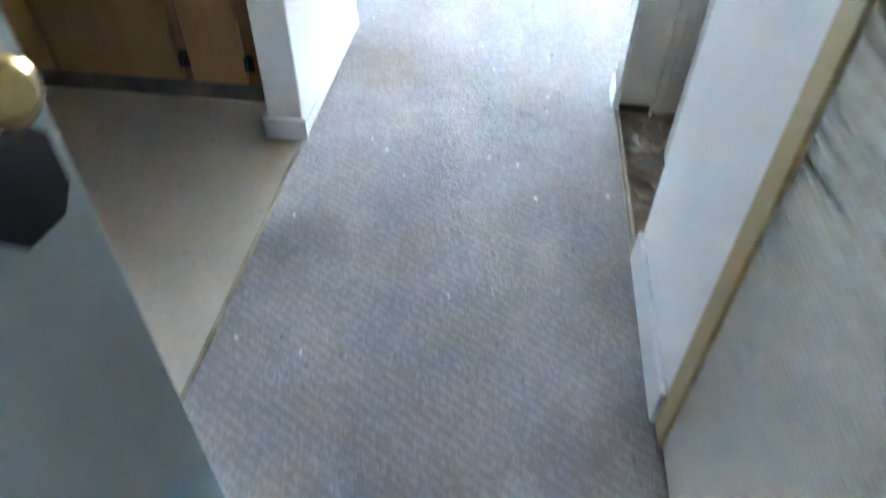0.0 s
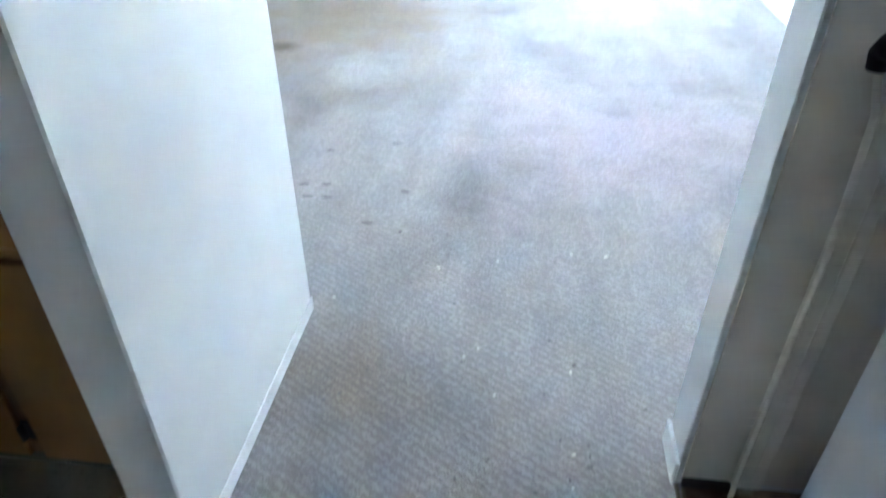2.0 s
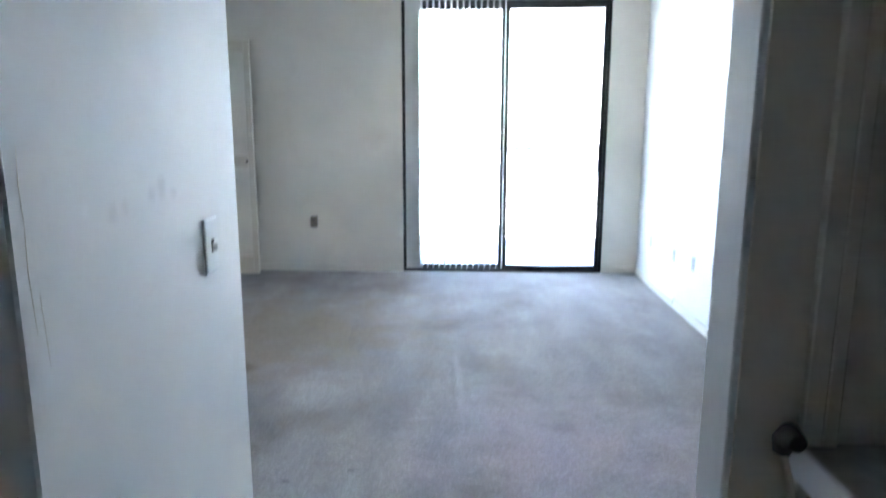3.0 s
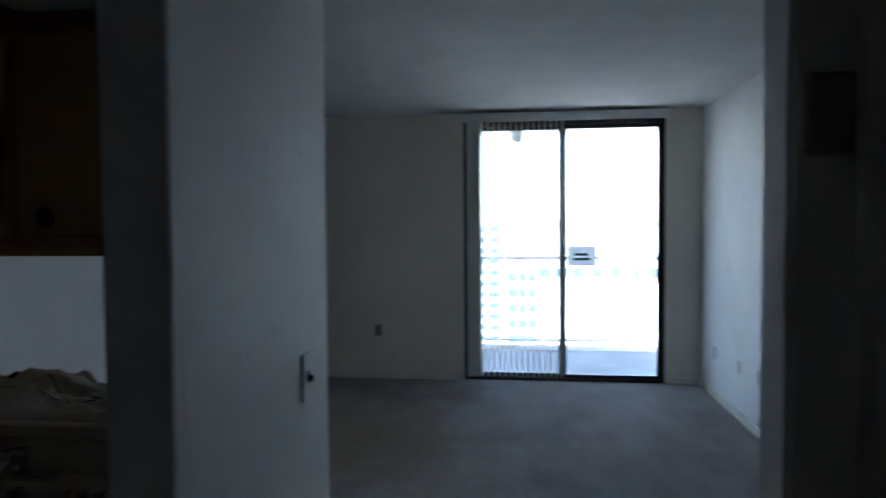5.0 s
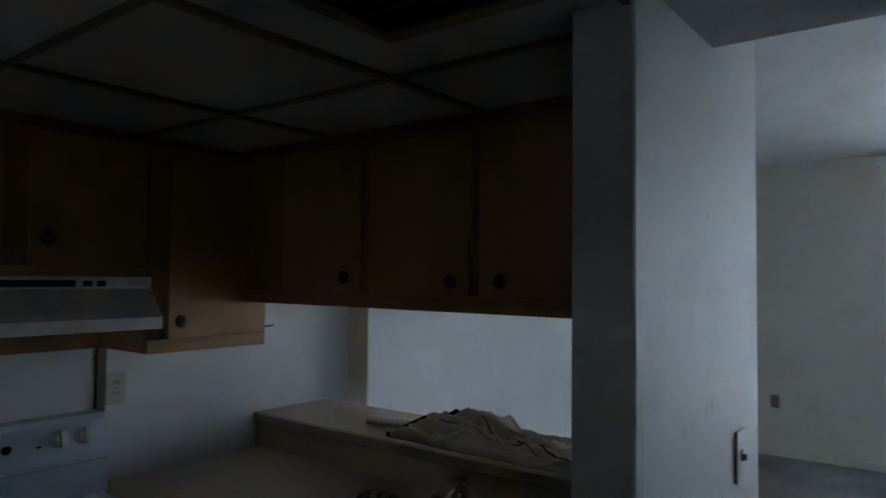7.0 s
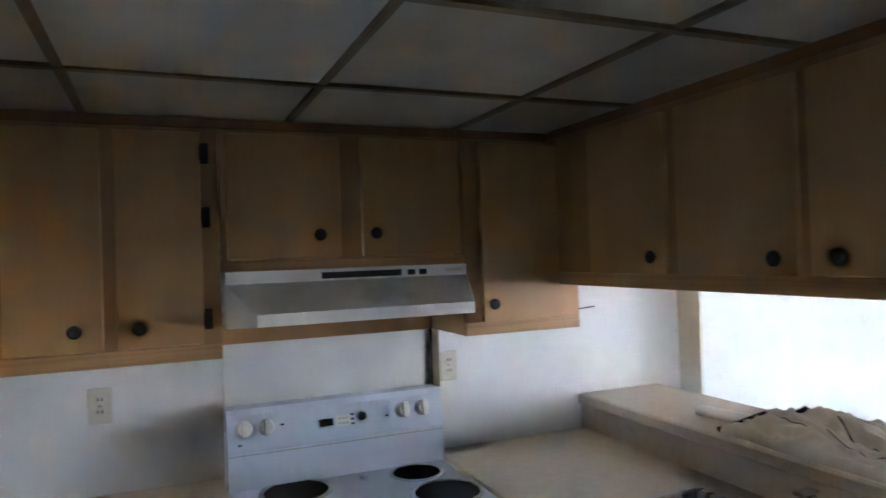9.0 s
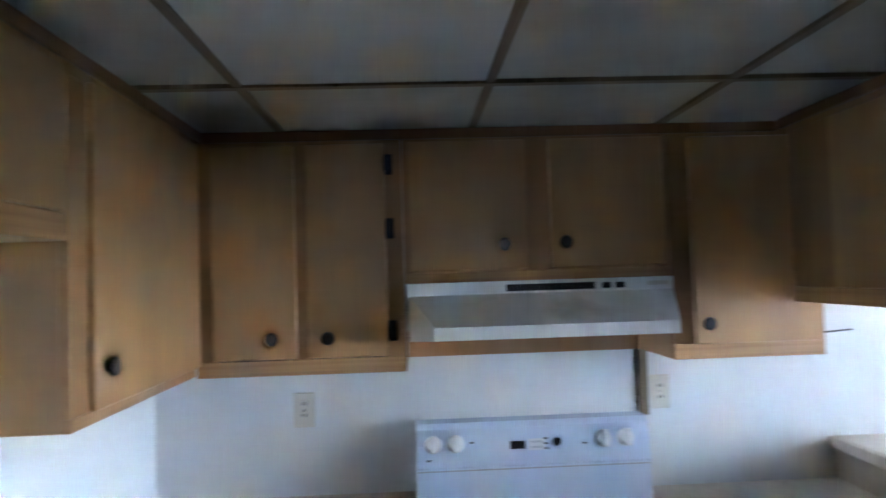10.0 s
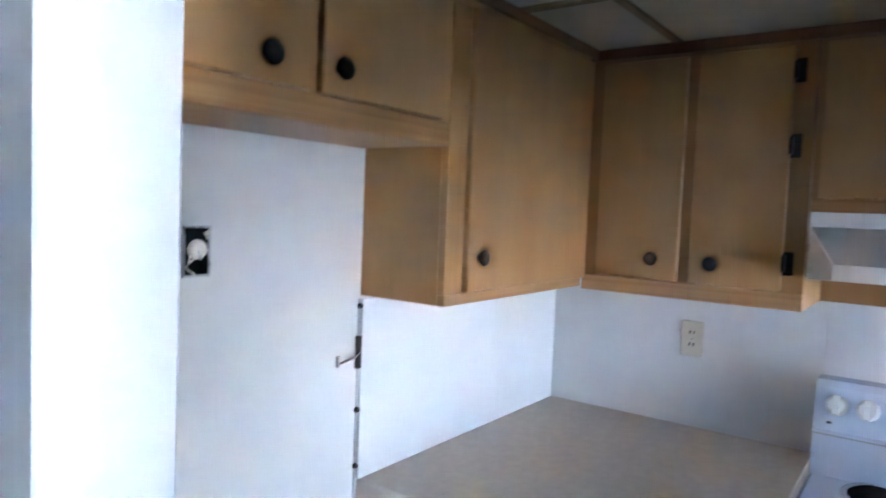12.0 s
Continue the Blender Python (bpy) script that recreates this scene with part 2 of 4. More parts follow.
TEAL = material("grey_green_door_paint", (0.25, 0.31, 0.32), (0.29, 0.35, 0.36), 0.45, (3, 3, 3), 0.1, 90)
BRASS = material("polished_brass", (0.70, 0.48, 0.16), (0.80, 0.58, 0.24), 0.16, (9, 9, 9), 0.03, 90, 1.0)
ROT = material("rotted_subfloor", (0.11, 0.07, 0.04), (0.38, 0.285, 0.18), 0.9, (9, 9, 9), 0.9, 40, 0, ((0.50, 0.45, 0.36), 8.0, 0.55, 0.66, 8.0), 6.0)
TANK = material("grey_tank_enamel", (0.42, 0.435, 0.44), (0.48, 0.495, 0.50), 0.4, (4, 4, 4), 0.05, 60, 0, ((0.30, 0.28, 0.25), 3.0, 0.62, 0.8, 9.0))
FOIL = material("dusty_duct", (0.50, 0.49, 0.45), (0.68, 0.67, 0.63), 0.5, (12, 12, 12), 0.5, 60)
DARKM = material("dark_anodised_aluminium", (0.02, 0.02, 0.02), (0.035, 0.034, 0.033), 0.4, (9, 9, 9), 0.05, 120, 0.7)
VANE = sheet_material("vinyl_vane", (0.74, 0.74, 0.71), 0.45)
NOTICE = sheet_material("thin_notice_paper", (0.80, 0.82, 0.84), 0.6)
CLOTH = material("canvas_dropcloth", (0.60, 0.56, 0.48), (0.73, 0.695, 0.62), 0.9, (6, 6, 6), 0.35, 260, 0, ((0.50, 0.46, 0.385), 5.0, 0.55, 0.75, 3.0))
PAPER = material("white_paper", (0.72, 0.72, 0.71), (0.79, 0.79, 0.78), 0.8, (9, 9, 9), 0.05, 90)
INK = material("printed_ink", (0.03, 0.03, 0.035), (0.05, 0.05, 0.055), 0.7, (9, 9, 9), 0.0, 90)
CONCRETE = material("balcony_concrete", (0.21, 0.22, 0.235), (0.29, 0.30, 0.315), 0.9, (2, 2, 2), 0.4, 60)
STUCCO = material("pale_stucco", (0.58, 0.57, 0.54), (0.68, 0.67, 0.64), 0.9, (0.2, 0.2, 0.2), 0.3, 8)
DARKGLASS = material("far_window_glass", (0.035, 0.10, 0.12), (0.06, 0.14, 0.16), 0.5, (1, 1, 1), 0.0, 8)
EARTH = material("far_town_ground", (0.34, 0.36, 0.35), (0.50, 0.51, 0.50), 0.95, (0.02, 0.02, 0.02), 0.0, 1)
GLASS = glass_material("window_glass", (0.94, 0.97, 0.96))
RIB = material("ribbed_wallpaper", (0.66, 0.64, 0.585), (0.73, 0.71, 0.655), 0.75, (3, 3, 3), 0.3, 90)
ribs_tree = RIB.node_tree
rib_co = ribs_tree.nodes.new("ShaderNodeTexCoord")
rib_wave = ribs_tree.nodes.new("ShaderNodeTexWave")
rib_wave.bands_direction = "Z"
rib_wave.inputs["Scale"].default_value = 26.0
rib_wave.inputs["Distortion"].default_value = 0.6
ribs_tree.links.new(rib_co.outputs["Object"], rib_wave.inputs["Vector"])
rib_bump = ribs_tree.nodes.new("ShaderNodeBump")
rib_bump.inputs["Strength"].default_value = 0.55
rib_bump.inputs["Distance"].default_value = 0.004
ribs_tree.links.new(rib_wave.outputs[1], rib_bump.inputs["Height"])
ribs_tree.links.new(rib_bump.outputs[0], ribs_tree.nodes["Principled BSDF"].inputs["Normal"])
PRESSED = material("pressed_carpet", (0.12, 0.115, 0.115), (0.20, 0.195, 0.19), 0.95, (40, 40, 40), 0.5, 200)
DULL_BROWN = material("dull_brown", (0.14, 0.11, 0.085), (0.19, 0.155, 0.12), 0.8, (3, 3, 3), 0.2, 90)
JUTE = material("tarnished_threshold", (0.20, 0.16, 0.10), (0.34, 0.30, 0.22), 0.45, (9, 9, 9), 0.1, 90, 0.6)


# ---- mesh helpers ----
def box(bm, x0, x1, y0, y1, z0, z1, bevel=0.0, seg=1):
    made = bmesh.ops.create_cube(bm, size=1.0)["verts"]
    bmesh.ops.scale(bm, vec=(x1 - x0, y1 - y0, z1 - z0), verts=made)
    bmesh.ops.translate(bm, vec=((x0 + x1) / 2, (y0 + y1) / 2, (z0 + z1) / 2), verts=made)
    if bevel:
        edges = list({e for v in made for e in v.link_edges})
        bmesh.ops.bevel(bm, geom=edges, offset=bevel, segments=seg, affect="EDGES", profile=0.5)
    return bm


def boxes(*rows, bevel=0.0):
    bm = bmesh.new()
    for r in rows:
        box(bm, *r, bevel=bevel)
    return bm


def lathe(bm, profile, steps=20, m=None):
    """Turn (radius, height) pairs about z."""
    rings = []
    for r, z in profile:
        rings.append([bm.verts.new((r * math.cos(a), r * math.sin(a), z)) for a in (2 * math.pi * i / steps for i in range(steps))])
    faces = []
    for a, b in zip(rings, rings[1:]):
        for i in range(steps):
            faces.append(bm.faces.new((a[i], a[(i + 1) % steps], b[(i + 1) % steps], b[i])))
    bm.faces.new(rings[0][::-1])
    bm.faces.new(rings[-1])
    for f in faces:
        f.smooth = True
    if m is not None:
        bmesh.ops.transform(bm, matrix=m, verts=[v for ring in rings for v in ring])
    return bm


def tube(bm, points, radius, steps=10):
    """A round tube along points."""
    pts = [Vector(p) for p in points]
    rings = []
    for i, p in enumerate(pts):
        way = (pts[min(i + 1, len(pts) - 1)] - pts[max(i - 1, 0)]).normalized()
        side = way.orthogonal().normalized() if i == 0 else (side - way * side.dot(way)).normalized()
        up = way.cross(side)
        r = radius[i] if isinstance(radius, (list, tuple)) else radius
        rings.append([bm.verts.new(p + (side * math.cos(a) + up * math.sin(a)) * r) for a in (2 * math.pi * k / steps for k in range(steps))])
    for a, b in zip(rings, rings[1:]):
        for i in range(steps):
            bm.faces.new((a[i], a[(i + 1) % steps], b[(i + 1) % steps], b[i])).smooth = True
    bm.faces.new(rings[0][::-1])
    bm.faces.new(rings[-1])
    return bm


def prism(bm, outline, lo, hi, axis="z"):
    """Extrude a 2D outline along an axis."""
    def at(p, h):
        return {"z": (p[0], p[1], h), "y": (p[0], h, p[1]), "x": (h, p[0], p[1])}[axis]
    a = [bm.verts.new(at(p, lo)) for p in outline]
    b = [bm.verts.new(at(p, hi)) for p in outline]
    n = len(a)
    for i in range(n):
        bm.faces.new((a[i], a[(i + 1) % n], b[(i + 1) % n], b[i]))
    bm.faces.new(a[::-1])
    bm.faces.new(b)
    bmesh.ops.recalc_face_normals(bm, faces=bm.faces)
    return bm


def slab(xs, ys, cells, z0, z1, bevel=0.004):
    """One slab from the cells (i, j) of a plan grid."""
    bm = bmesh.new()
    v = {}
    for i, j in cells:
        for c in ((i, j), (i + 1, j), (i + 1, j + 1), (i, j + 1)):
            if c not in v:
                v[c] = bm.verts.new((xs[c[0]], ys[c[1]], z0))
    faces = [bm.faces.new([v[c] for c in ((i, j), (i + 1, j), (i + 1, j + 1), (i, j + 1))]) for i, j in cells]
    up = bmesh.ops.extrude_face_region(bm, geom=faces)["geom"]
    bmesh.ops.translate(bm, vec=(0, 0, z1 - z0), verts=[g for g in up if isinstance(g, bmesh.types.BMVert)])
    bmesh.ops.recalc_face_normals(bm, faces=bm.faces)
    sharp = [e for e in bm.edges if e.calc_face_angle(0) > 1.0]
    bmesh.ops.bevel(bm, geom=sharp, offset=bevel, segments=2, affect="EDGES", profile=0.5)
    return bm


def part(name, bm, mat, parent=None, label=""):
    bmesh.ops.recalc_face_normals(bm, faces=bm.faces)
    me = bpy.data.meshes.new(name)
    bm.to_mesh(me)
    bm.free()
    me.materials.append(mat)
    ob = new(name, me)
    ob.parent = parent
    return tagged(ob, label)


def thing(name, label, category, m=None, group="", kind=""):
    ob = new(name)
    ob.empty_display_size = 0.05
    if m is not None:
        ob.matrix_world = m
    return tagged(ob, label, category, group, kind)


def setting(name, bm, mat, label, category):
    return tagged(part(name, bm, mat), label, category, "", "structure")


# ---- the plan ----
XW, YS, XJ = -1.995, -1.545, 1.0      # kitchen west wall, kitchen south wall, hall east wall
YN, XE, XL = 5.95, 2.28, -1.862       # living room north wall, east wall, west wall
ZC, ZH, ZL = 2.105, 2.147, 2.755      # kitchen, hall and living room ceilings
YE = -2.05                            # entry wall
STUB = 0.80
SOF = 0.43

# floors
# the second box is unseen floor, added against light leaking in past the entry
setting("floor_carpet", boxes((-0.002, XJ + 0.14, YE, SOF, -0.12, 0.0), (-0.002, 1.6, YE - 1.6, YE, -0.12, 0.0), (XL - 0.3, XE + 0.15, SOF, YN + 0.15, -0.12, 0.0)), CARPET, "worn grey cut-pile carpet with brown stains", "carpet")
setting("floor_kitchen", boxes((XW - 0.15, -0.002, YE - 1.6, SOF + 0.4, -0.12, -0.006)), VINYL, "scuffed beige sheet vinyl kitchen floor", "floor")
setting("trim_threshold", boxes((-0.014, 0.0, -1.9, -0.012, -0.006, 0.003), bevel=0.002), JUTE, "tarnished metal strip between carpet and vinyl", "threshold")
dent_spots = [(-0.22, 1.84), (0.05, 1.94), (-0.21, 1.45), (-0.13, 1.45), (0.16, 1.53), (-0.25, 1.54), (-0.16, 1.55), (0.06, 1.29)]
for x, y in dent_spots:
    bm = lathe(bmesh.new(), [(0.016, 0.0), (0.014, 0.0015), (0.006, 0.0008)], 10)
    tagged(part("carpet_dent", bm, PRESSED), "dark flattened furniture mark in the carpet", "carpet mark", "carpet marks").matrix_world = Matrix.Translation((x, y, 0.0)) @ Matrix.Diagonal((1.4, 0.5, 1, 1))
bm = bmesh.new()
ridge = []
for i in range(41):
    u = i / 40
    cx, cy = 0.455 + 0.10 * u + 0.012 * math.sin(u * 7), 3.45 - 1.5 * u
    tall = 0.012 * math.sin(math.pi * min(1, u * 1.6 + 0.02)) ** 0.7 if u < 0.6 else 0.012 * 0.25 * (1 - (u - 0.6) / 0.4)
    ridge.append([bm.verts.new((cx + (k - 4) * 0.015, cy, -0.001 + tall * math.exp(-((k - 4.5) / 1.7) ** 2))) for k in range(9)])
for p, q in zip(ridge, ridge[1:]):
    for k in range(8):
        bm.faces.new((p[k], q[k], q[k + 1], p[k + 1])).smooth = True
tagged(part("carpet_wrinkle", bm, CARPET), "raised wrinkle running along the grey carpet", "carpet wrinkle")
# lint and crumbs trodden into the hall carpet
rng = random.Random(23)
for name, count, mat, words in (("lint", 26, CLOTH, "pale lint and crumbs scattered on the hall carpet"), ("grit", 60, PRESSED, "dark grit trodden into the hall carpet")):
    bm = bmesh.new()
    for k in range(count):
        x, y = rng.uniform(0.03, 0.97), rng.uniform(-1.0, 1.3)
        r, a = rng.uniform(0.0012, 0.0035), rng.uniform(0, 6.28)
        box(bm, -r * 1.8, r * 1.8, -r, r, 0.0, r)
        bm.verts.ensure_lookup_table()
        bmesh.ops.transform(bm, matrix=Matrix.Translation((x, y, 0.0)) @ Matrix.Rotation(a, 4, "Z"), verts=bm.verts[-8:])
    tagged(part(name, bm, mat), words, "debris", "", "stuff")
# walls
setting("wall_kitchen_west", boxes((XW - 0.15, XW, YS - 0.15, 1.335, -0.12, ZL)), WALL, "white painted kitchen wall behind the range", "wall")
setting("wall_living_west", boxes((XL - 0.3, XL, 1.335, YN + 0.15, -0.12, ZL)), WHITE, "white painted living room wall", "wall")
setting("wall_kitchen_south", boxes((XW, -0.112, YS - 0.15, YS, -0.12, ZL)), ALCOVE, "white painted wall behind the refrigerator alcove", "wall")
setting("wall_partition", boxes((-0.200, -0.048, YE, -1.105, -0.12, ZH), bevel=0.004), WALL, "white wall end between kitchen and entry", "wall")
setting("wall_stub", boxes((-0.112, 0.0, 0.0, STUB, -0.12, ZL - 0.001), bevel=0.004), STUBW, "white painted stub wall with scuff marks", "wall")
setting("wall_knee", boxes((XW, -0.12, STUB, STUB + 0.12, -0.12, 1.03)), WALL, "low white wall under the pass-through ledge", "wall")
setting("wall_bulkhead", boxes((XW, -0.112, 0.78, 0.9, ZC + 0.01, ZL), (0.0, XE, SOF - 0.1, SOF, ZH + 0.018, ZL)), WHITE, "white bulkhead over the pass-through and hall", "wall")
setting("wall_closet_north", boxes((XJ - 0.01, XE, 0.31, SOF, -0.12, ZH + 0.02), bevel=0.003), WALL, "white wall end beside the utility closet", "wall")
setting("wall_hall_east", boxes((XJ, XJ + 0.12, -0.905, -0.415, -0.12, ZH + 0.02), bevel=0.003), WALL, "white hall wall beside the utility closet", "wall")
setting("wall_entry_east", boxes((XJ + 0.008, XJ + 0.13, YE, -0.965, -0.12, ZH + 0.02)), RIB, "beige ribbed wallpaper by the entry", "wall")
setting("wall_entry_south", boxes((-0.112, 0.03, YE - 0.15, YE, -0.12, ZH), (0.95, XJ + 0.13, YE - 0.15, YE, -0.12, ZH), (0.03, 0.95, YE - 0.15, YE, 2.06, ZH)), WALL, "white entry wall with the doorway", "wall")
# added walls out of view, dark so little light comes in through the entry
setting("wall_unseen_entry", boxes((-0.5, 1.5, YE - 1.6, YE - 1.5, -0.12, ZH), (-0.6, -0.5, YE - 1.6, YE - 0.0, -0.12, ZH), (1.5, 1.6, YE - 1.6, YE, -0.12, ZH), (XJ + 0.13, 1.6, YE - 0.15, YE, -0.12, ZH), (-0.6, -0.112, YE - 0.15, YE, -0.12, ZH)), DULL_BROWN, "unseen dim brown wall added to close off the entry", "wall")
# the back wall's dark colour stands in for shade deep in the closet
setting("wall_closet_back", boxes((1.86, 1.96, -0.6, 0.31, -0.12, ZH + 0.02), (XJ + 0.12, 1.86, -0.6, -0.5, -0.12, ZH + 0.02)), LIDM, "back wall of the utility closet, coloured dark for shade", "wall")
setting("wall_living_east", boxes((XE, XE + 0.15, SOF, YN + 0.15, -0.12, ZL)), WHITE, "white living room wall with outlets", "wall")
SDX0, SDX1, SDZ = -0.09, 1.93, 2.665
setting("wall_living_north", boxes((XL, SDX0, YN, YN + 0.15, -0.12, ZL), (SDX1, XE, YN, YN + 0.15, -0.12, ZL), (SDX0, SDX1, YN, YN + 0.15, SDZ, ZL)), CREAM, "cream wall round the sliding balcony door", "wall")
# ceilings
setting("ceiling_living", boxes((XL - 0.3, XE + 0.15, SOF, YN + 0.15, ZL, ZL + 0.1)), CEIL, "white textured living room ceiling", "ceiling")
setting("ceiling_hall", boxes((-0.02, XE, YE - 1.7, SOF - 0.001, ZH, ZH + 0.018), (-0.7, -0.02, YE - 1.7, YE, ZH, ZH + 0.018)), CEILH, "textured dropped hall ceiling, greyed to carry its shade", "ceiling")
setting("trim_header", boxes((-0.034, -0.019, YE, -0.001, ZC - 0.006, ZH), bevel=0.002), WALL, "white painted strip where kitchen and hall ceilings meet", "trim")
# out of view, added over the ceilings to block sun and sky
setting("roof", boxes((XW - 0.4, XE + 0.4, YE - 1.8, YN + 0.15, ZL + 0.12, ZL + 0.3)), STUCCO, "unseen pale slab added to keep light out from above", "roof")
GX, GY = (-1.815, -1.215, -0.615, -0.02), (-1.62, -1.045, -0.475, 0.095, 0.665)
bm = bmesh.new()
for i in range(len(GX) - 1):
    for j in range(len(GY) - 1):
        if (i, j) not in ((1, 1), (2, 1)):
            box(bm, GX[i] + 0.008, GX[i + 1] - 0.008, GY[j] + 0.008, GY[j + 1] - 0.008, ZC + 0.006, ZC + 0.02)
box(bm, XW, GX[0] - 0.008, YS, 0.785, ZC + 0.006, ZC + 0.02)
box(bm, GX[0], -0.02, GY[-1] + 0.008, 0.785, ZC + 0.006, ZC + 0.02)
box(bm, XW - 0.1, -0.02, YE, 0.78, ZC + 0.03, ZC + 0.06)
setting("ceiling_kitchen", bm, TILE, "grey suspended ceiling panels in the kitchen", "ceiling")
bm = bmesh.new()
for x in GX:
    box(bm, x - 0.012, x + 0.012, YS, 0.785, ZC - 0.004, ZC + 0.012)
for y in GY[1:]:
    box(bm, XW, -0.02, y - 0.011, y + 0.011, ZC - 0.002, ZC + 0.011)
setting("ceiling_grid", bm, GRID, "tarnished metal grid of the suspended ceiling", "ceiling grid")
# black board in place of the darkness above the missing tile
setting("ceiling_bay_shade", boxes((GX[2] + 0.012, GX[3] - 0.002, GY[1] + 0.012, GY[2] - 0.012, ZC + 0.022, ZC + 0.028)), BLACK, "black board standing for the shade in an open ceiling bay", "ceiling opening")
light_panel = thing("ceiling_light", "unlit pale prismatic light panel in the suspended ceiling", "ceiling light", pose((GX[1] + GX[2]) / 2, (GY[1] + GY[2]) / 2, ZC))
ribs = [(-0.286 + k * 0.0143, 0.002 if k % 2 else 0.0016) for k in range(41)]
bm = prism(bmesh.new(), ribs + [(0.292, 0.006), (0.292, 0.016), (-0.292, 0.016), (-0.292, 0.006)], -0.277, 0.277, "y")
part("diffuser", bm, DIFFUSE, light_panel)
part("rim", boxes((-0.3, 0.3, -0.285, -0.279, -0.003, 0.014), (-0.3, 0.3, 0.279, 0.285, -0.003, 0.014), (-0.3, -0.294, -0.279, 0.279, -0.003, 0.014), (0.294, 0.3, -0.279, 0.279, -0.003, 0.014)), GRID, light_panel)
vent = thing("ceiling_vent", "dark square metal vent in the kitchen ceiling", "vent", pose(-0.27, -0.27, ZC))
part("frame", boxes((-0.165, 0.165, -0.165, -0.13, -0.012, 0.006), (-0.165, 0.165, 0.13, 0.165, -0.012, 0.006), (-0.165, -0.13, -0.13, 0.13, -0.012, 0.006), (0.13, 0.165, -0.13, 0.13, -0.012, 0.006), bevel=0.003), GRID, vent)
for k in range(8):
    part("slat", boxes((-0.13, 0.13, -0.122 + k * 0.032, -0.104 + k * 0.032, -0.008, 0.0)), BRONZE, vent)
part("backing", boxes((-0.13, 0.13, -0.13, 0.13, 0.002, 0.005)), BLACK, vent)

# baseboards and closet trim
setting("baseboard_stub", boxes((-0.126, -0.112, -0.012, STUB, -0.006, 0.07), (-0.126, 0.012, -0.012, 0.0, -0.006, 0.07), (0.0, 0.004, 0.0, STUB + 0.004, -0.002, 0.045), bevel=0.001), WHITE, "white baseboard round the stub wall", "baseboard")
setting("baseboard_hall", boxes((XJ - 0.014, XJ, -0.905, -0.415, -0.002, 0.1), (XJ - 0.02, XJ - 0.01, 0.302, SOF + 0.004, -0.002, 0.07), bevel=0.003), WALL, "white baseboard along the hall", "baseboard")
setting("baseboard_living", boxes((XL, SDX0 - 0.03, YN - 0.012, YN, -0.002, 0.07), (SDX1 + 0.03, XE, YN - 0.012, YN, -0.002, 0.07), (XE - 0.012, XE, SOF, YN - 0.012, -0.002, 0.07), bevel=0.003), CREAM, "cream painted baseboard in the living room", "baseboard")
setting("trim_entry", boxes((XJ - 0.002, XJ + 0.012, -0.965, -0.905, 0.0, ZH), bevel=0.001), TAN, "tan painted corner trim by the entry", "trim")
setting("trim_closet", boxes((XJ + 0.105, XJ + 0.14, 0.285, 0.304, 0.03, ZH), (XJ + 0.14, XJ + 0.165, 0.285, 0.304, 0.03, ZH), bevel=0.003), CREAM, "chipped door stop trim inside the closet", "trim")
setting("floor_closet", boxes((XJ + 0.005, 1.9, -0.5, 0.31, -0.04, 0.004)), ROT, "rotted bare closet floor with torn sheet flooring", "floor")
setting("wall_closet_side", boxes((XJ + 0.002, 1.86, 0.304, 0.3095, 0.025, ZH)), CREAM, "cream painted side wall of the closet", "wall")
setting("trim_closet_plate", boxes((XJ + 0.002, XJ + 0.105, 0.292, 0.304, 0.004, 0.03), bevel=0.003), LIDM, "bare brown wooden plate at the closet wall foot", "trim")
setting("trim_closet_sill", boxes((XJ - 0.012, XJ - 0.004, -0.415, 0.30, -0.01, 0.008), (XJ + 0.001, XJ + 0.007, -0.415, 0.29, -0.01, 0.013), bevel=0.002), JUTE, "bent metal carpet edge at the closet", "trim")


# ---- cabinets ----
def knob_mesh():
    bm = bmesh.new()
    return lathe(bm, [(0.010, 0.0), (0.009, 0.007), (0.017, 0.010), (0.0195, 0.014), (0.018, 0.019), (0.010, 0.022)], 18, Matrix.Rotation(radians(90), 4, "X"))


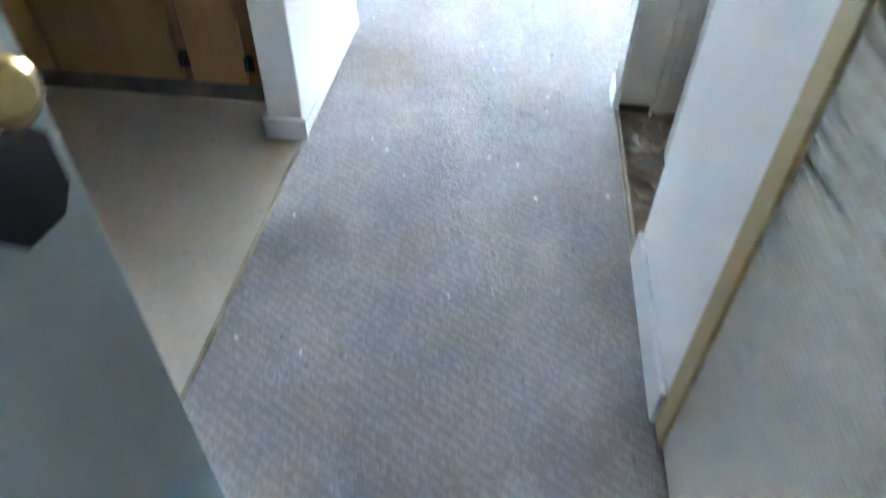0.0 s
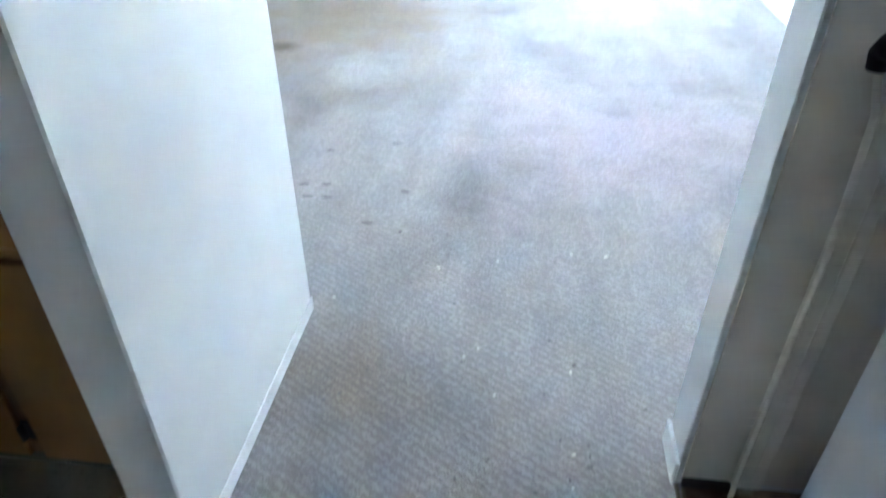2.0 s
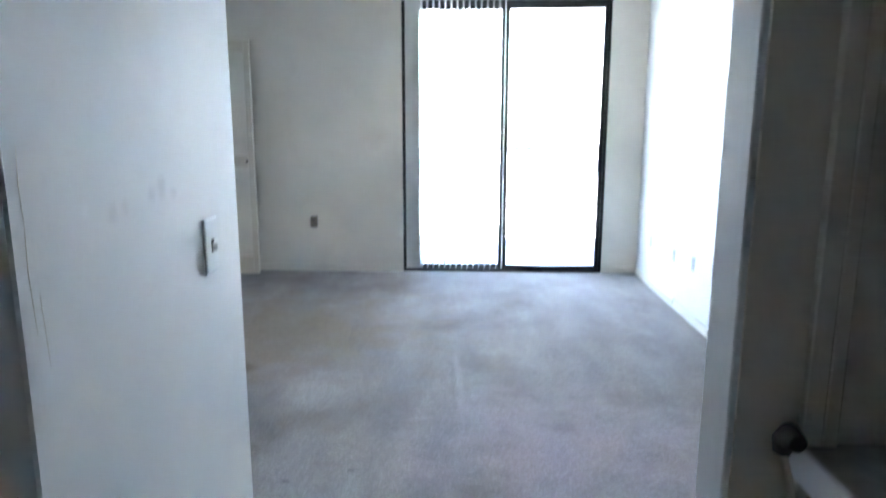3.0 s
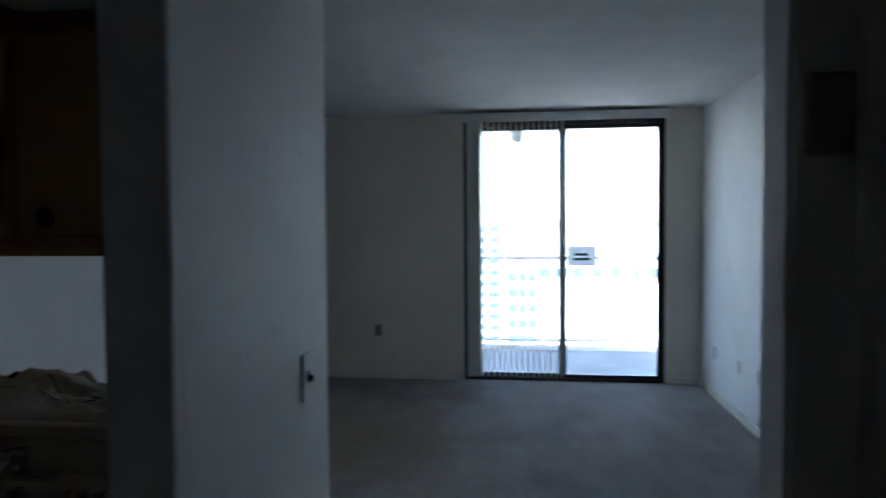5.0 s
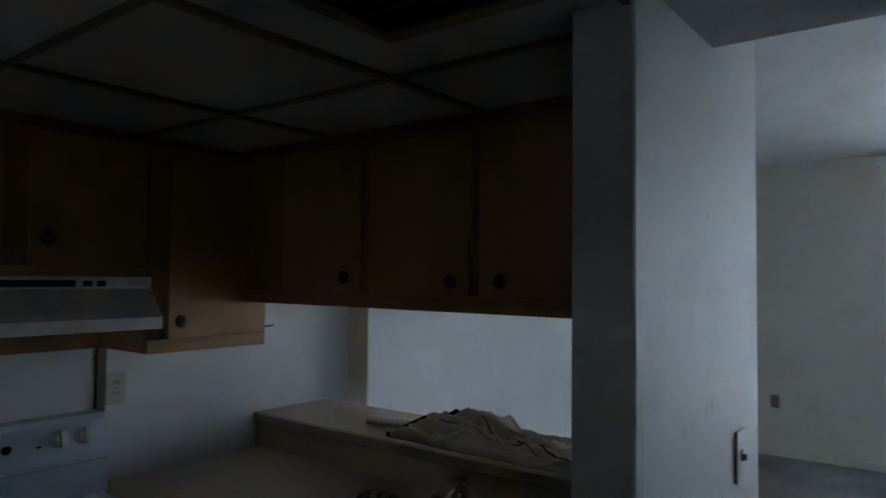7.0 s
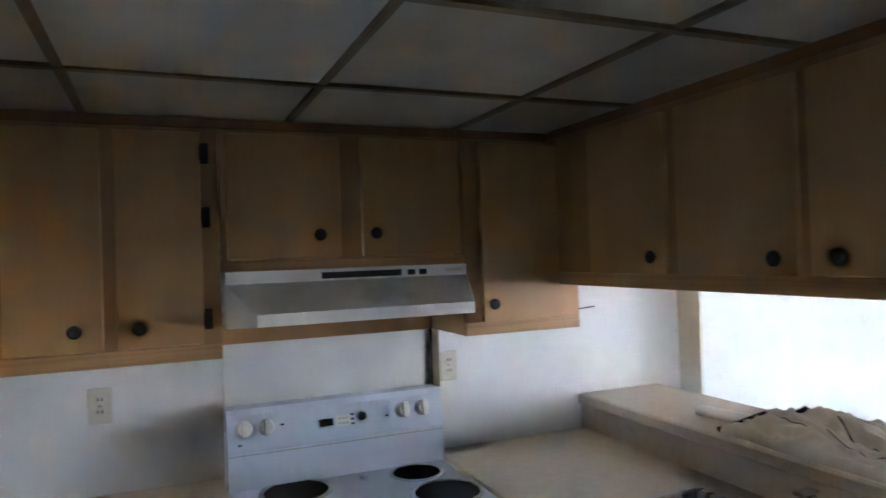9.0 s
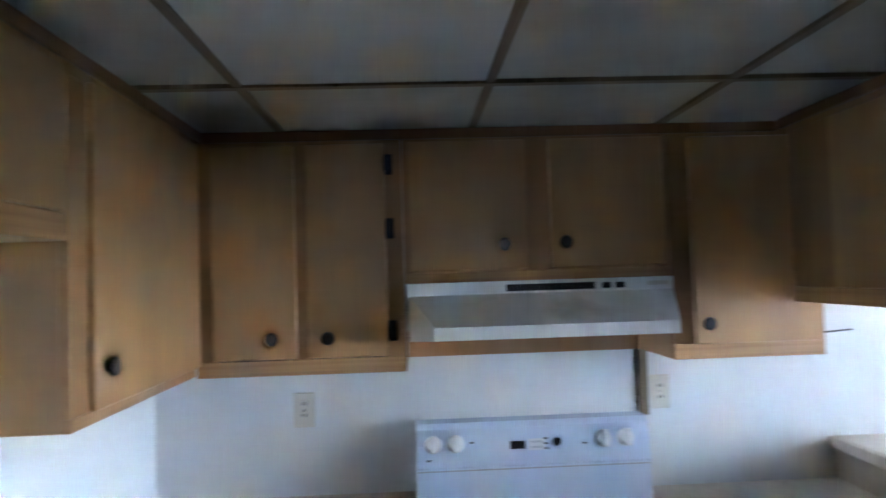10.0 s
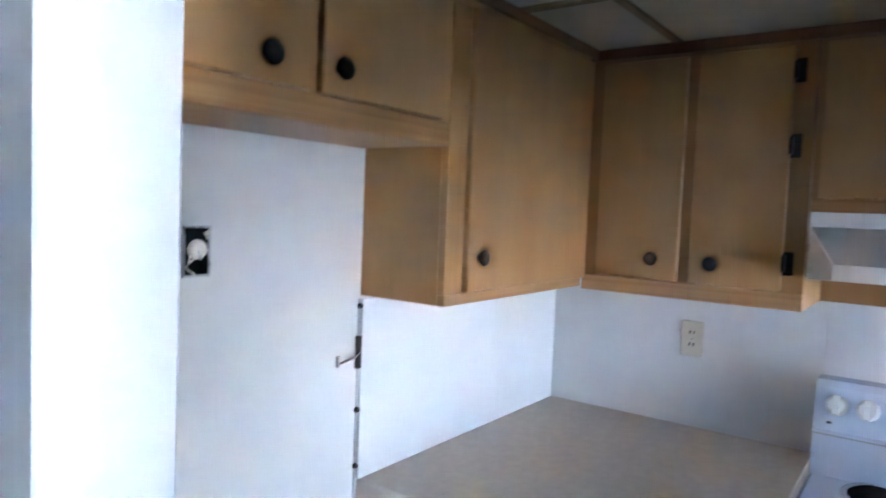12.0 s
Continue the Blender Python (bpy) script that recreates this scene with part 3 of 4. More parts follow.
def cabinet(name, label, m, w, h, d, doors, body_mat=OAK_DARK, door_mat=OAK, rail=0.045, group="kitchen cabinets", drawers=(), toe=0.0):
    """A face-frame cabinet: x to the right along its front, y into its depth, z up from its base.
    doors: (x0, x1, z0, z1, knob x, knob z, hinge side: -1, 1 or 0)."""
    c = thing(name, label, "cabinet", m, group)
    bm = bmesh.new()
    if toe:
        part("toe_kick", boxes((0.002, w - 0.002, 0.04, d, 0.0, toe)), LIDM, c, "dark brown toe kick")
    box(bm, 0.001, w - 0.001, 0.02, d, toe, h, 0.002)
    part("body", bm, door_mat, c)
    # face frame: the rails and stiles round the doors
    rail_mat = body_mat if toe else OAK_RAIL
    part("bottom_rail", boxes((0.001, w - 0.001, 0.0, 0.02, toe, toe + rail), bevel=0.002), rail_mat, c)
    part("top_rail", boxes((0.001, w - 0.001, 0.0, 0.02, h - 0.04, h), bevel=0.002), body_mat, c)
    last = 0.001
    for x0, x1 in sorted([(r[0], r[1]) for r in doors]) + [(w - 0.013, w)]:
        if x0 + 0.012 - last > 0.004:
            part("stile", boxes((last, x0 + 0.012, 0.001, 0.02, toe + rail, h - 0.04), bevel=0.001), body_mat, c)
        last = x1 - 0.012
    for x0, x1, z0, z1, kx, kz, side in doors:
        bm = boxes((x0, x1, -0.019, -0.001, z0, z1), bevel=0.003)
        dr = part("door", bm, door_mat, c)
        k = part("knob", knob_mesh(), BRONZE, dr, "round dark bronze knob")
        k.location = (kx, -0.018, kz)
        if side:
            hx = x0 - 0.002 if side < 0 else x1 + 0.002
            for hz in ((z0 + 0.07, z1 - 0.06) if z1 - z0 < 0.5 or toe else (z0 + 0.07, (z0 + z1) / 2 + 0.06, z1 - 0.06)):
                part("hinge", boxes((hx - 0.004, hx + 0.022, -0.006, -0.0005, hz - 0.03, hz + 0.03), (hx - 0.004, hx + 0.004, -0.022, -0.004, hz - 0.022, hz + 0.022), bevel=0.002), BRONZE, dr, "dark bronze hinge")
    for x0, x1, z0, z1 in drawers:
        df = part("drawer_front", boxes((x0, x1, -0.019, -0.001, z0, z1), bevel=0.005), door_mat, c)
        xm, zm = (x0 + x1) / 2, (z0 + z1) / 2
        bm = tube(bmesh.new(), [(xm - 0.045, -0.02, zm), (xm - 0.035, -0.042, zm + 0.004), (xm, -0.046, zm + 0.008), (xm + 0.035, -0.042, zm + 0.004), (xm + 0.045, -0.02, zm)], [0.009, 0.006, 0.004, 0.006, 0.009], 8)
        part("pull", bm, BRONZE, df, "dark bow pull")
    return c


XF, YF, YG = -1.66, -1.292, 0.462     # fronts of the west, south and north wall cabinets
ZB = 1.392
cabinet("wall_cabinet", "oak two-door wall cabinet beside the range hood", pose(XF, YF, ZB, 0, 0, 90), 0.602, ZC - ZB - 0.004, XF - XW - 0.002,
        [(0.052, 0.29, 0.05, 0.665, 0.22, 0.108, 0), (0.322, 0.552, 0.05, 0.665, 0.38, 0.106, 1)])
cabinet("hood_cabinet", "low oak wall cabinet above the range hood", pose(XF, -0.689, 1.645, 0, 0, 90), 0.788, ZC - 1.649, XF - XW - 0.002,
        [(0.018, 0.362, 0.035, 0.415, 0.293, 0.107, 0), (0.432, 0.77, 0.035, 0.415, 0.473, 0.109, 0)], rail=0.03)
cabinet("wall_cabinet", "narrow oak wall cabinet in the corner by the pass-through", pose(XF, 0.100, ZB + 0.004, 0, 0, 90), 0.462, ZC - ZB - 0.008, XF - XW - 0.002,
        [(0.062, 0.445, 0.045, 0.66, 0.098, 0.106, 0)])
cabinet("wall_cabinet", "oak three-door cabinet hanging over the pass-through", pose(XF + 0.022, YG, 1.557, 0, 0, 0), -0.114 - XF - 0.022, ZC - 1.561, 0.3,
        [(0.22, 0.58, 0.045, 0.50, 0.53, 0.094, 0), (0.622, 1.0, 0.045, 0.50, 0.945, 0.086, 0), (1.03, 1.49, 0.045, 0.50, 1.105, 0.088, 0)])
cabinet("wall_cabinet", "oak wall cabinet beside the refrigerator alcove", pose(-0.955, YF, ZB + 0.008, 0, 0, 180), XF * -1 - 0.955 - 0.002, ZC - ZB - 0.012, YF - YS - 0.002,
        [(0.062, 0.69, 0.028, 0.665, 0.108, 0.108, 0)], rail=0.026, body_mat=OAK)
cabinet("fridge_cabinet", "oak two-door cabinet above the refrigerator alcove", pose(-0.114, YF, 1.752, 0, 0, 180), 0.839, ZC - 1.756, YF - YS - 0.002,
        [(0.03, 0.432, 0.05, 0.31, 0.332, 0.092, 0), (0.449, 0.79, 0.05, 0.31, 0.487, 0.096, 0)], rail=0.05, body_mat=OAK)
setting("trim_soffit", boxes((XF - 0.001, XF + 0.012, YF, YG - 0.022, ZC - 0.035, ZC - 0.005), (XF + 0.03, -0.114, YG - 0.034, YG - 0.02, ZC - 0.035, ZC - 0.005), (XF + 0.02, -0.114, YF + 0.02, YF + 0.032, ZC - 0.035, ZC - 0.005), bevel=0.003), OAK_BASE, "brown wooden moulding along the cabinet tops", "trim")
# base cabinets
NB = 0.13
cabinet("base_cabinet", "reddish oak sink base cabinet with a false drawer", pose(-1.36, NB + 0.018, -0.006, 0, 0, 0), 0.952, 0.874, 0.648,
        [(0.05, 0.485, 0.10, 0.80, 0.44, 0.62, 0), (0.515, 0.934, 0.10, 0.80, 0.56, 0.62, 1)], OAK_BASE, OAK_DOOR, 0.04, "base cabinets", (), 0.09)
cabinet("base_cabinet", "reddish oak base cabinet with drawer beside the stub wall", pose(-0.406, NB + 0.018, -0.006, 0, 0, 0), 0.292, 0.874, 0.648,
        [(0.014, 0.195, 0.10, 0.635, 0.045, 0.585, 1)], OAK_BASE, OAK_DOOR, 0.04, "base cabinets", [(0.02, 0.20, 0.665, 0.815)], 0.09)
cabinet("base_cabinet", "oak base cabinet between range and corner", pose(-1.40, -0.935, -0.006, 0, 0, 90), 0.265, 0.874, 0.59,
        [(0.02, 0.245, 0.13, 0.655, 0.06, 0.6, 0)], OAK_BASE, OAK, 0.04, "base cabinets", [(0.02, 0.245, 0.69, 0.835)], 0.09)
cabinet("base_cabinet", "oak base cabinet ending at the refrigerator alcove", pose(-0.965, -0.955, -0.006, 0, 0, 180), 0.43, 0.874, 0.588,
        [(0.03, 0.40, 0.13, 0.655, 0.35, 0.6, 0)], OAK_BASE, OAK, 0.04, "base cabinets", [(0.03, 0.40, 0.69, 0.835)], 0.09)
# worktops
worktop = thing("worktop", "beige laminate worktop with a rolled front edge", "worktop", pose(XW, STUB, 0.87))
SX0, SX1, SY0, SY1 = -1.20, -0.50, 0.235, 0.655
def in_worktop(*r):
    return (r[0] - XW, r[1] - XW, r[2] - STUB, r[3] - STUB, r[4] - 0.87, r[5] - 0.87)
part("apron", boxes(in_worktop(-1.36, -0.113, NB + 0.004, NB + 0.016, 0.846, 0.8695)), COUNTER, worktop)
part("top", slab([x - XW for x in (XW, -1.372, SX0, SX1, -0.113)], [y - STUB for y in (0.098, NB, SY0, SY1, STUB)],
     [(0, 0), (0, 1), (0, 2), (0, 3), (1, 1), (1, 2), (1, 3), (2, 1), (2, 3), (3, 1), (3, 2), (3, 3)], 0.0, 0.055), COUNTER, worktop)
part("backsplash", boxes(in_worktop(XW, -0.113, STUB - 0.02, STUB - 0.001, 0.9255, 1.03), bevel=0.002), COUNTER, worktop)
worktop = thing("worktop", "beige laminate corner worktop beside the range", "worktop", pose(XW, YS, 0.879))
part("top", slab([0.0, 0.625, 1.03], [0.0, 0.62, 0.868], [(0, 0), (0, 1), (1, 0)], 0.0, 0.065), COUNTER, worktop)
part("front_edge", boxes((0.6255, 0.629, 0.624, 0.866, 0.004, 0.061), bevel=0.001), COUNTER, worktop)
part("front_edge", boxes((0.6295, 1.026, 0.6205, 0.624, 0.004, 0.061), bevel=0.001), COUNTER, worktop)
part("end_edge", boxes((1.0305, 1.034, 0.004, 0.616, 0.004, 0.061), bevel=0.001), COUNTER, worktop)
ledge = thing("ledge", "raised beige laminate breakfast ledge at the pass-through", "ledge", pose(XW, STUB, 1.03))
part("board", boxes((0.0, -0.165 - XW, -0.02, 0.378, 0.0, 0.038), bevel=0.003), COUNTER, ledge)
part("front_edge", boxes((0.0, -0.165 - XW, -0.035, -0.0205, -0.002, 0.038), bevel=0.004), COUNTER, ledge)
part("back_edge", boxes((0.0, -0.165 - XW, 0.3785, 0.39, -0.002, 0.038), bevel=0.004), COUNTER, ledge)
# sink and faucet
sink = thing("sink", "stainless steel kitchen sink set in the worktop", "sink", pose((SX0 + SX1) / 2, (SY0 + SY1) / 2, 0.925))
hw, hd = (SX1 - SX0) / 2, (SY1 - SY0) / 2
part("rim", boxes((-hw - 0.015, hw + 0.015, -hd - 0.015, -hd + 0.008, 0.0, 0.006), (-hw - 0.015, hw + 0.015, hd - 0.008, hd + 0.015, 0.0, 0.006), (-hw - 0.015, -hw + 0.008, -hd + 0.008, hd - 0.008, 0.0, 0.006), (hw - 0.008, hw + 0.015, -hd + 0.008, hd - 0.008, 0.0, 0.006), (-0.015, 0.015, -hd + 0.008, hd - 0.008, -0.004, 0.004), bevel=0.002), STEEL, sink)
for s in (-1, 1):
    x0, x1 = (-hw + 0.008, -0.015) if s < 0 else (0.015, hw - 0.008)
    part("bowl", boxes((x0, x1, -hd + 0.008, hd - 0.008, -0.16, -0.155), (x0, x0 + 0.003, -hd + 0.008, hd - 0.008, -0.155, 0.0), (x1 - 0.003, x1, -hd + 0.008, hd - 0.008, -0.155, 0.0), (x0, x1, -hd + 0.008, -hd + 0.011, -0.155, 0.0), (x0, x1, hd - 0.011, hd - 0.008, -0.155, 0.0)), STEEL, sink)
faucet = thing("faucet", "chrome single-lever kitchen faucet behind the sink", "faucet", pose(-0.868, 0.735, 0.9255))
part("base", boxes((-0.11, 0.11, -0.025, 0.025, 0.0, 0.018), bevel=0.006), CHROME, faucet)
part("spout", tube(bmesh.new(), [(0, 0, 0.015), (0, 0, 0.05), (0.02, -0.05, 0.075), (0.05, -0.13, 0.07), (0.065, -0.19, 0.05)], [0.022, 0.02, 0.012, 0.010, 0.010], 12), CHROME, faucet)
part("valve_cap", lathe(bmesh.new(), [(0.02, 0.045), (0.019, 0.07), (0.012, 0.078)], 16), CHROME, faucet)
part("lever", boxes((-0.018, 0.018, -0.05, 0.018, 0.078, 0.09), bevel=0.004), CHROME, faucet)

# ---- range and hood ----
RY = -0.292
stove = thing("electric_range", "white enamel electric range with bare burner bowls", "range", pose(XW, RY, -0.006))
HWR = 0.378
part("body", boxes((0.03, 0.62, -HWR, HWR, 0.04, 0.90), bevel=0.006), ENAMEL, stove)
part("oven_door", boxes((0.62, 0.65, -HWR + 0.01, HWR - 0.01, 0.22, 0.80), bevel=0.008), ENAMEL, stove)
part("drawer", boxes((0.62, 0.645, -HWR + 0.01, HWR - 0.01, 0.05, 0.205), bevel=0.008), ENAMEL, stove)
top = part("cooktop", boxes((0.10, 0.655, -HWR - 0.002, HWR + 0.002, 0.90, 0.934), bevel=0.01), ENAMEL, stove)
for bx, by, r in ((0.235, 0.232, 0.083), (0.46, 0.252, 0.105), (0.225, -0.178, 0.105), (0.46, -0.185, 0.083)):
    bm = bmesh.new()
    lathe(bm, [(r * 0.98, 0.0), (r * 1.13, 0.002), (r * 1.12, 0.005), (r * 0.99, 0.006), (r * 0.98, 0.003)], 28, Matrix.Translation((bx, by, 0.934)))
    ring = part("burner_ring", bm, CHROME, top, "chrome burner trim ring")
    bm = bmesh.new()
    lathe(bm, [(r * 0.2, 0.0005), (r * 0.98, 0.003)], 28, Matrix.Translation((bx, by, 0.9345)))
    part("drip_bowl", bm, PAN, top, "burnt black burner bowl")
part("vent_stub", lathe(bmesh.new(), [(0.014, 0.0), (0.013, 0.016), (0.010, 0.018)], 12, Matrix.Translation((0.2, 0.055, 0.934))), ENAMEL, stove)
# the back panel leans back a little
bm = prism(bmesh.new(), [(0.03, 0.90), (0.135, 0.90), (0.135, 1.055), (0.142, 1.062), (0.112, 1.175), (0.098, 1.192), (0.03, 1.192)], -HWR, HWR, "y")
guard = part("back_panel", bm, ENAMEL, stove)
lean = Matrix.Rotation(radians(14.9), 4, "Y")
def on_panel(y, z):
    """A spot on the sloping control panel."""
    return Matrix.Translation((0.142 - (z - 1.062) * 0.2655, y, z)) @ Matrix.Rotation(radians(90 - 14.9), 4, "Y")
for y in (-0.325, -0.253, 0.226, 0.30):
    k = part("burner_knob", lathe(bmesh.new(), [(0.028, 0.0), (0.028, 0.004), (0.024, 0.007), (0.022, 0.026), (0.019, 0.029)], 20), PLATEW, guard, "white burner knob")
    k.matrix_basis = on_panel(y, 1.13)
    g = part("grip", boxes((-0.027, 0.027, -0.010, 0.010, 0.022, 0.044), bevel=0.003), PLATEW, k)
k = part("timer_knob", lathe(bmesh.new(), [(0.013, 0.0), (0.012, 0.014), (0.009, 0.016)], 16), BLACK, guard, "black timer knob")
k.matrix_basis = on_panel(0.075, 1.125)
def panel_plate(name, y, z, hy, hz, mat, lift, label=""):
    p = part(name, boxes((-hz, hz, -hy, hy, 0.0, lift)), mat, guard, label)
    p.matrix_basis = on_panel(y, z)
panel_plate("clock", -0.052, 1.12, 0.024, 0.012, BLACK, 0.003, "dark clock display")
panel_plate("key_panel", 0.01, 1.12, 0.028, 0.018, PLATEW, 0.002)
for y, z in ((-0.005, 1.128), (0.008, 1.128), (0.021, 1.128), (-0.005, 1.112), (0.008, 1.112), (0.021, 1.112)):
    panel_plate("key", y, z, 0.004, 0.003, TANK, 0.003)
for y, z in ((0.04, 1.137), (0.04, 1.122), (0.04, 1.107), (0.165, 1.118), (-0.2, 1.132), (-0.34, 1.083)):
    panel_plate("printed_mark", y, z, 0.006, 0.003, INK, 0.0022)
part("seam", boxes((0.1345, 0.1365, -HWR + 0.003, HWR - 0.003, 1.046, 1.05)), TANK, guard)

hood = thing("range_hood", "almond under-cabinet range hood with sloped visor", "range hood", pose(XF, RY, 1.645))
HY0, HY1, T = -0.388, 0.386, 0.068
bm = bmesh.new()
def ringv(x, y0, y1, z):
    return [bm.verts.new((x, y0, z)), bm.verts.new((x, y1, z))]
b0, b1 = ringv(-0.32, HY0, HY1, 0.0), ringv(-0.32, HY0, HY1, -0.165)
f0, f1 = ringv(0.03, HY0, HY1, 0.0), ringv(0.03, HY0, HY1, -0.036)
l0, l1 = ringv(0.175, HY0 + T, HY1 - T * 0.6, -0.118), ringv(0.175, HY0 + T, HY1 - T * 0.6, -0.153)
m1 = ringv(0.03, HY0, HY1, -0.165)
for q in ((b0[0], b0[1], f0[1], f0[0]), (f0[0], f0[1], f1[1], f1[0]), (f1[0], f1[1], l0[1], l0[0]), (l0[0], l0[1], l1[1], l1[0]), (f1[0], l0[0], l1[0], m1[0]), (f1[1], l0[1], l1[1], m1[1]), (b0[0], f0[0], f1[0], m1[0], b1[0]), (b0[1], f0[1], f1[1], m1[1], b1[1]), (b0[0], b0[1], b1[1], b1[0]), (m1[0], m1[1], l1[1], l1[0]), (b1[0], b1[1], m1[1], m1[0])):
    bm.faces.new(q)
part("shell", bm, HOODW, hood)
part("vent_grille", boxes((0.0305, 0.033, -0.105, 0.155, -0.030, -0.010)), BLACK, hood, "dark louvred vent slot")
for k in range(4):
    part("louvre", boxes((0.033, 0.0345, -0.104, 0.154, -0.029 + k * 0.0048, -0.0272 + k * 0.0048)), DARKM, hood)
for y in (0.175, 0.215):
    part("rocker_switch", boxes((0.0305, 0.036, y, y + 0.027, -0.029, -0.012), bevel=0.002), BLACK, hood, "black rocker switch")
part("maker_plate", boxes((0.0305, 0.0325, 0.31, 0.372, -0.024, -0.012)), PLATE, hood)
setting("trim_hood_board", boxes((XW, XW + 0.02, -0.689, 0.1, 1.395, 1.48)), OAK_DARK, "oak board on the wall under the hood", "trim")
setting("trim_jog", boxes((XW, XL + 0.001, 1.322, 1.3345, 1.0, ZL)), TRIM, "cream board on the corner beyond the pass-through", "trim")
setting("trim_splash_panel", boxes((XW + 0.001, XW + 0.006, -0.665, 0.092, 0.93, 1.394), bevel=0.001), WALL, "white metal splash panel behind the range", "panel")
setting("trim_splash_edge", boxes((XW + 0.001, XW + 0.02, 0.095, 0.128, 1.17, 1.394), bevel=0.002), GRID, "brown wooden edge of the splash panel", "trim")
setting("trim_south_panel", boxes((XW + 0.012, -0.957, YS, YS + 0.012, 0.945, ZB), bevel=0.002), WALL, "white wall panel above the corner worktop", "panel")
setting("trim_panel_gap", boxes((-0.956, -0.952, YS + 0.0005, YS + 0.004, 0.5, ZB)), TANK, "dark open seam beside the wall panel", "seam")


# ---- plates, hooks and wall marks ----
def outlet(m, mat=PLATE, label="almond duplex outlet on the wall", toggle=False, deep=0.006):
    o = thing("light_switch" if toggle else "wall_outlet", label, "switch" if toggle else "outlet", m, "" if toggle else "wall outlets")
    p = part("plate", boxes((-0.035, 0.035, -deep, 0.0, -0.058, 0.058), bevel=0.0025), mat, o)
    if toggle:
        part("slot", boxes((-0.006, 0.006, -deep - 0.0015, -deep, -0.014, 0.014)), BRONZE, o)
        part("toggle", boxes((-0.004, 0.004, -deep - 0.012, -deep, -0.010, 0.004), bevel=0.001), PLATEW, o)
    else:
        for s in (-1, 1):
            bm = bmesh.new()
            lathe(bm, [(0.0165, 0.0), (0.0155, 0.003)], 16, Matrix.Translation((0, -0.006, s * 0.0195)) @ Matrix.Rotation(radians(90), 4, "X"))
            r = part("receptacle", bm, mat, o)
            for dx in (-0.006, 0.006):
                part("slot", boxes((dx - 0.002, dx + 0.002, -0.0098, -0.0088, s * 0.0195 - 0.003, s * 0.0195 + 0.008)), BLACK, r)
    part("screw", lathe(bmesh.new(), [(0.0035, 0.0), (0.003, 0.0012)], 10, Matrix.Translation((0, -deep, 0)) @ Matrix.Rotation(radians(90), 4, "X")), CHROME, o)
    return o


outlet(pose(XW, -1.044, 1.229, 0, 0, 90))
outlet(pose(XW, 0.172, 1.245, 0, 0, 90))
outlet(pose(-1.0, YN, 0.508), BROWNP, "brown duplex outlet low on the cream wall")
for y, z in ((5.45, 0.42), (4.75, 0.43), (4.28, 0.455)):
    outlet(pose(XE, y, z, 0, 0, -90), TANK, "grey duplex outlet low on the living room wall")
outlet(pose(0.0, 0.613, 1.257, 0, 0, 90), PLATEW, "white toggle light switch standing proud of the stub wall", True, 0.007)
cable = thing("wall_cable", "loose cable stub by the living room baseboard", "cable", pose(XE, 4.65, 0.08))
part("lead", tube(bmesh.new(), [(0, 0, 0.0), (-0.012, 0.005, -0.005), (-0.016, 0.015, -0.03), (-0.01, 0.03, -0.07)], 0.005, 8), PLATE, cable)
junction = thing("junction_box", "open wall box with bare wires in the alcove", "junction box", pose(-0.507, YS, 1.518, 0, 0, 180))
part("box", boxes((-0.027, 0.027, -0.003, 0.0, -0.046, 0.046)), BLACK, junction)
part("rim", boxes((-0.029, -0.025, -0.006, -0.001, -0.048, 0.048), (0.025, 0.029, -0.006, -0.001, -0.048, 0.048), (-0.029, 0.029, -0.006, -0.001, 0.044, 0.048), (-0.029, 0.029, -0.006, -0.001, -0.048, -0.044)), STEEL, junction)
part("receptacle", lathe(bmesh.new(), [(0.019, 0.0), (0.018, 0.008), (0.012, 0.011)], 16, Matrix.Translation((0, -0.003, 0.004)) @ Matrix.Rotation(radians(90), 4, "X")), TRIM, junction, "yellowed round receptacle")
rng = random.Random(4)
for k in range(7):
    p = [(rng.uniform(-0.025, 0.025), -0.004, rng.uniform(0.0, 0.045) * (1 if k % 3 else -1))]
    for j in range(3):
        p.append((max(-0.022, min(0.022, p[-1][0] + rng.uniform(-0.015, 0.015))), -0.006 - 0.005 * j, max(-0.05, min(0.05, p[-1][2] + rng.uniform(-0.02, 0.02)))))
    part("wire", tube(bmesh.new(), p, 0.002, 6), STEEL if k % 2 else PLATE, junction)
valve = thing("water_valve", "small water valve sticking out of the wall seam", "valve", pose(-0.952, YS, 1.262))
part("plate", boxes((-0.006, 0.006, -0.002, 0.012, -0.04, 0.04), bevel=0.001), BRONZE, valve)
part("stem", tube(bmesh.new(), [(0, 0.01, 0.0), (0.03, 0.022, -0.008), (0.085, 0.026, -0.012)], 0.0032, 8), CHROME, valve)
part("tee", tube(bmesh.new(), [(0.088, 0.026, 0.006), (0.088, 0.026, -0.02)], 0.004, 8), STEEL, valve)
for z in (1.375, 1.12, 0.98):
    tagged(part("screw", lathe(bmesh.new(), [(0.008, 0.0), (0.006, 0.008)], 10, Matrix.Translation((-0.953, YS + 0.004, z)) @ Matrix.Rotation(radians(-90), 4, "X")), BRONZE), "dark screw head in the wall seam", "screw", "seam screws")
for pts, r in (([(0.0002, 0.030, 1.49), (0.0002, 0.026, 1.44), (0.0002, 0.029, 1.39), (0.0002, 0.026, 1.33), (0.0002, 0.031, 1.25)], [0.0002, 0.0006, 0.0003, 0.0007, 0.0002]), ([(0.0002, 0.044, 1.30), (0.0002, 0.046, 1.26), (0.0002, 0.05, 1.20)], [0.0002, 0.0004, 0.0002])):
    tagged(part("paint_crack", tube(bmesh.new(), pts, r, 6), CREAM), "pale crack and scuff in the white wall paint", "wall mark", "wall marks")
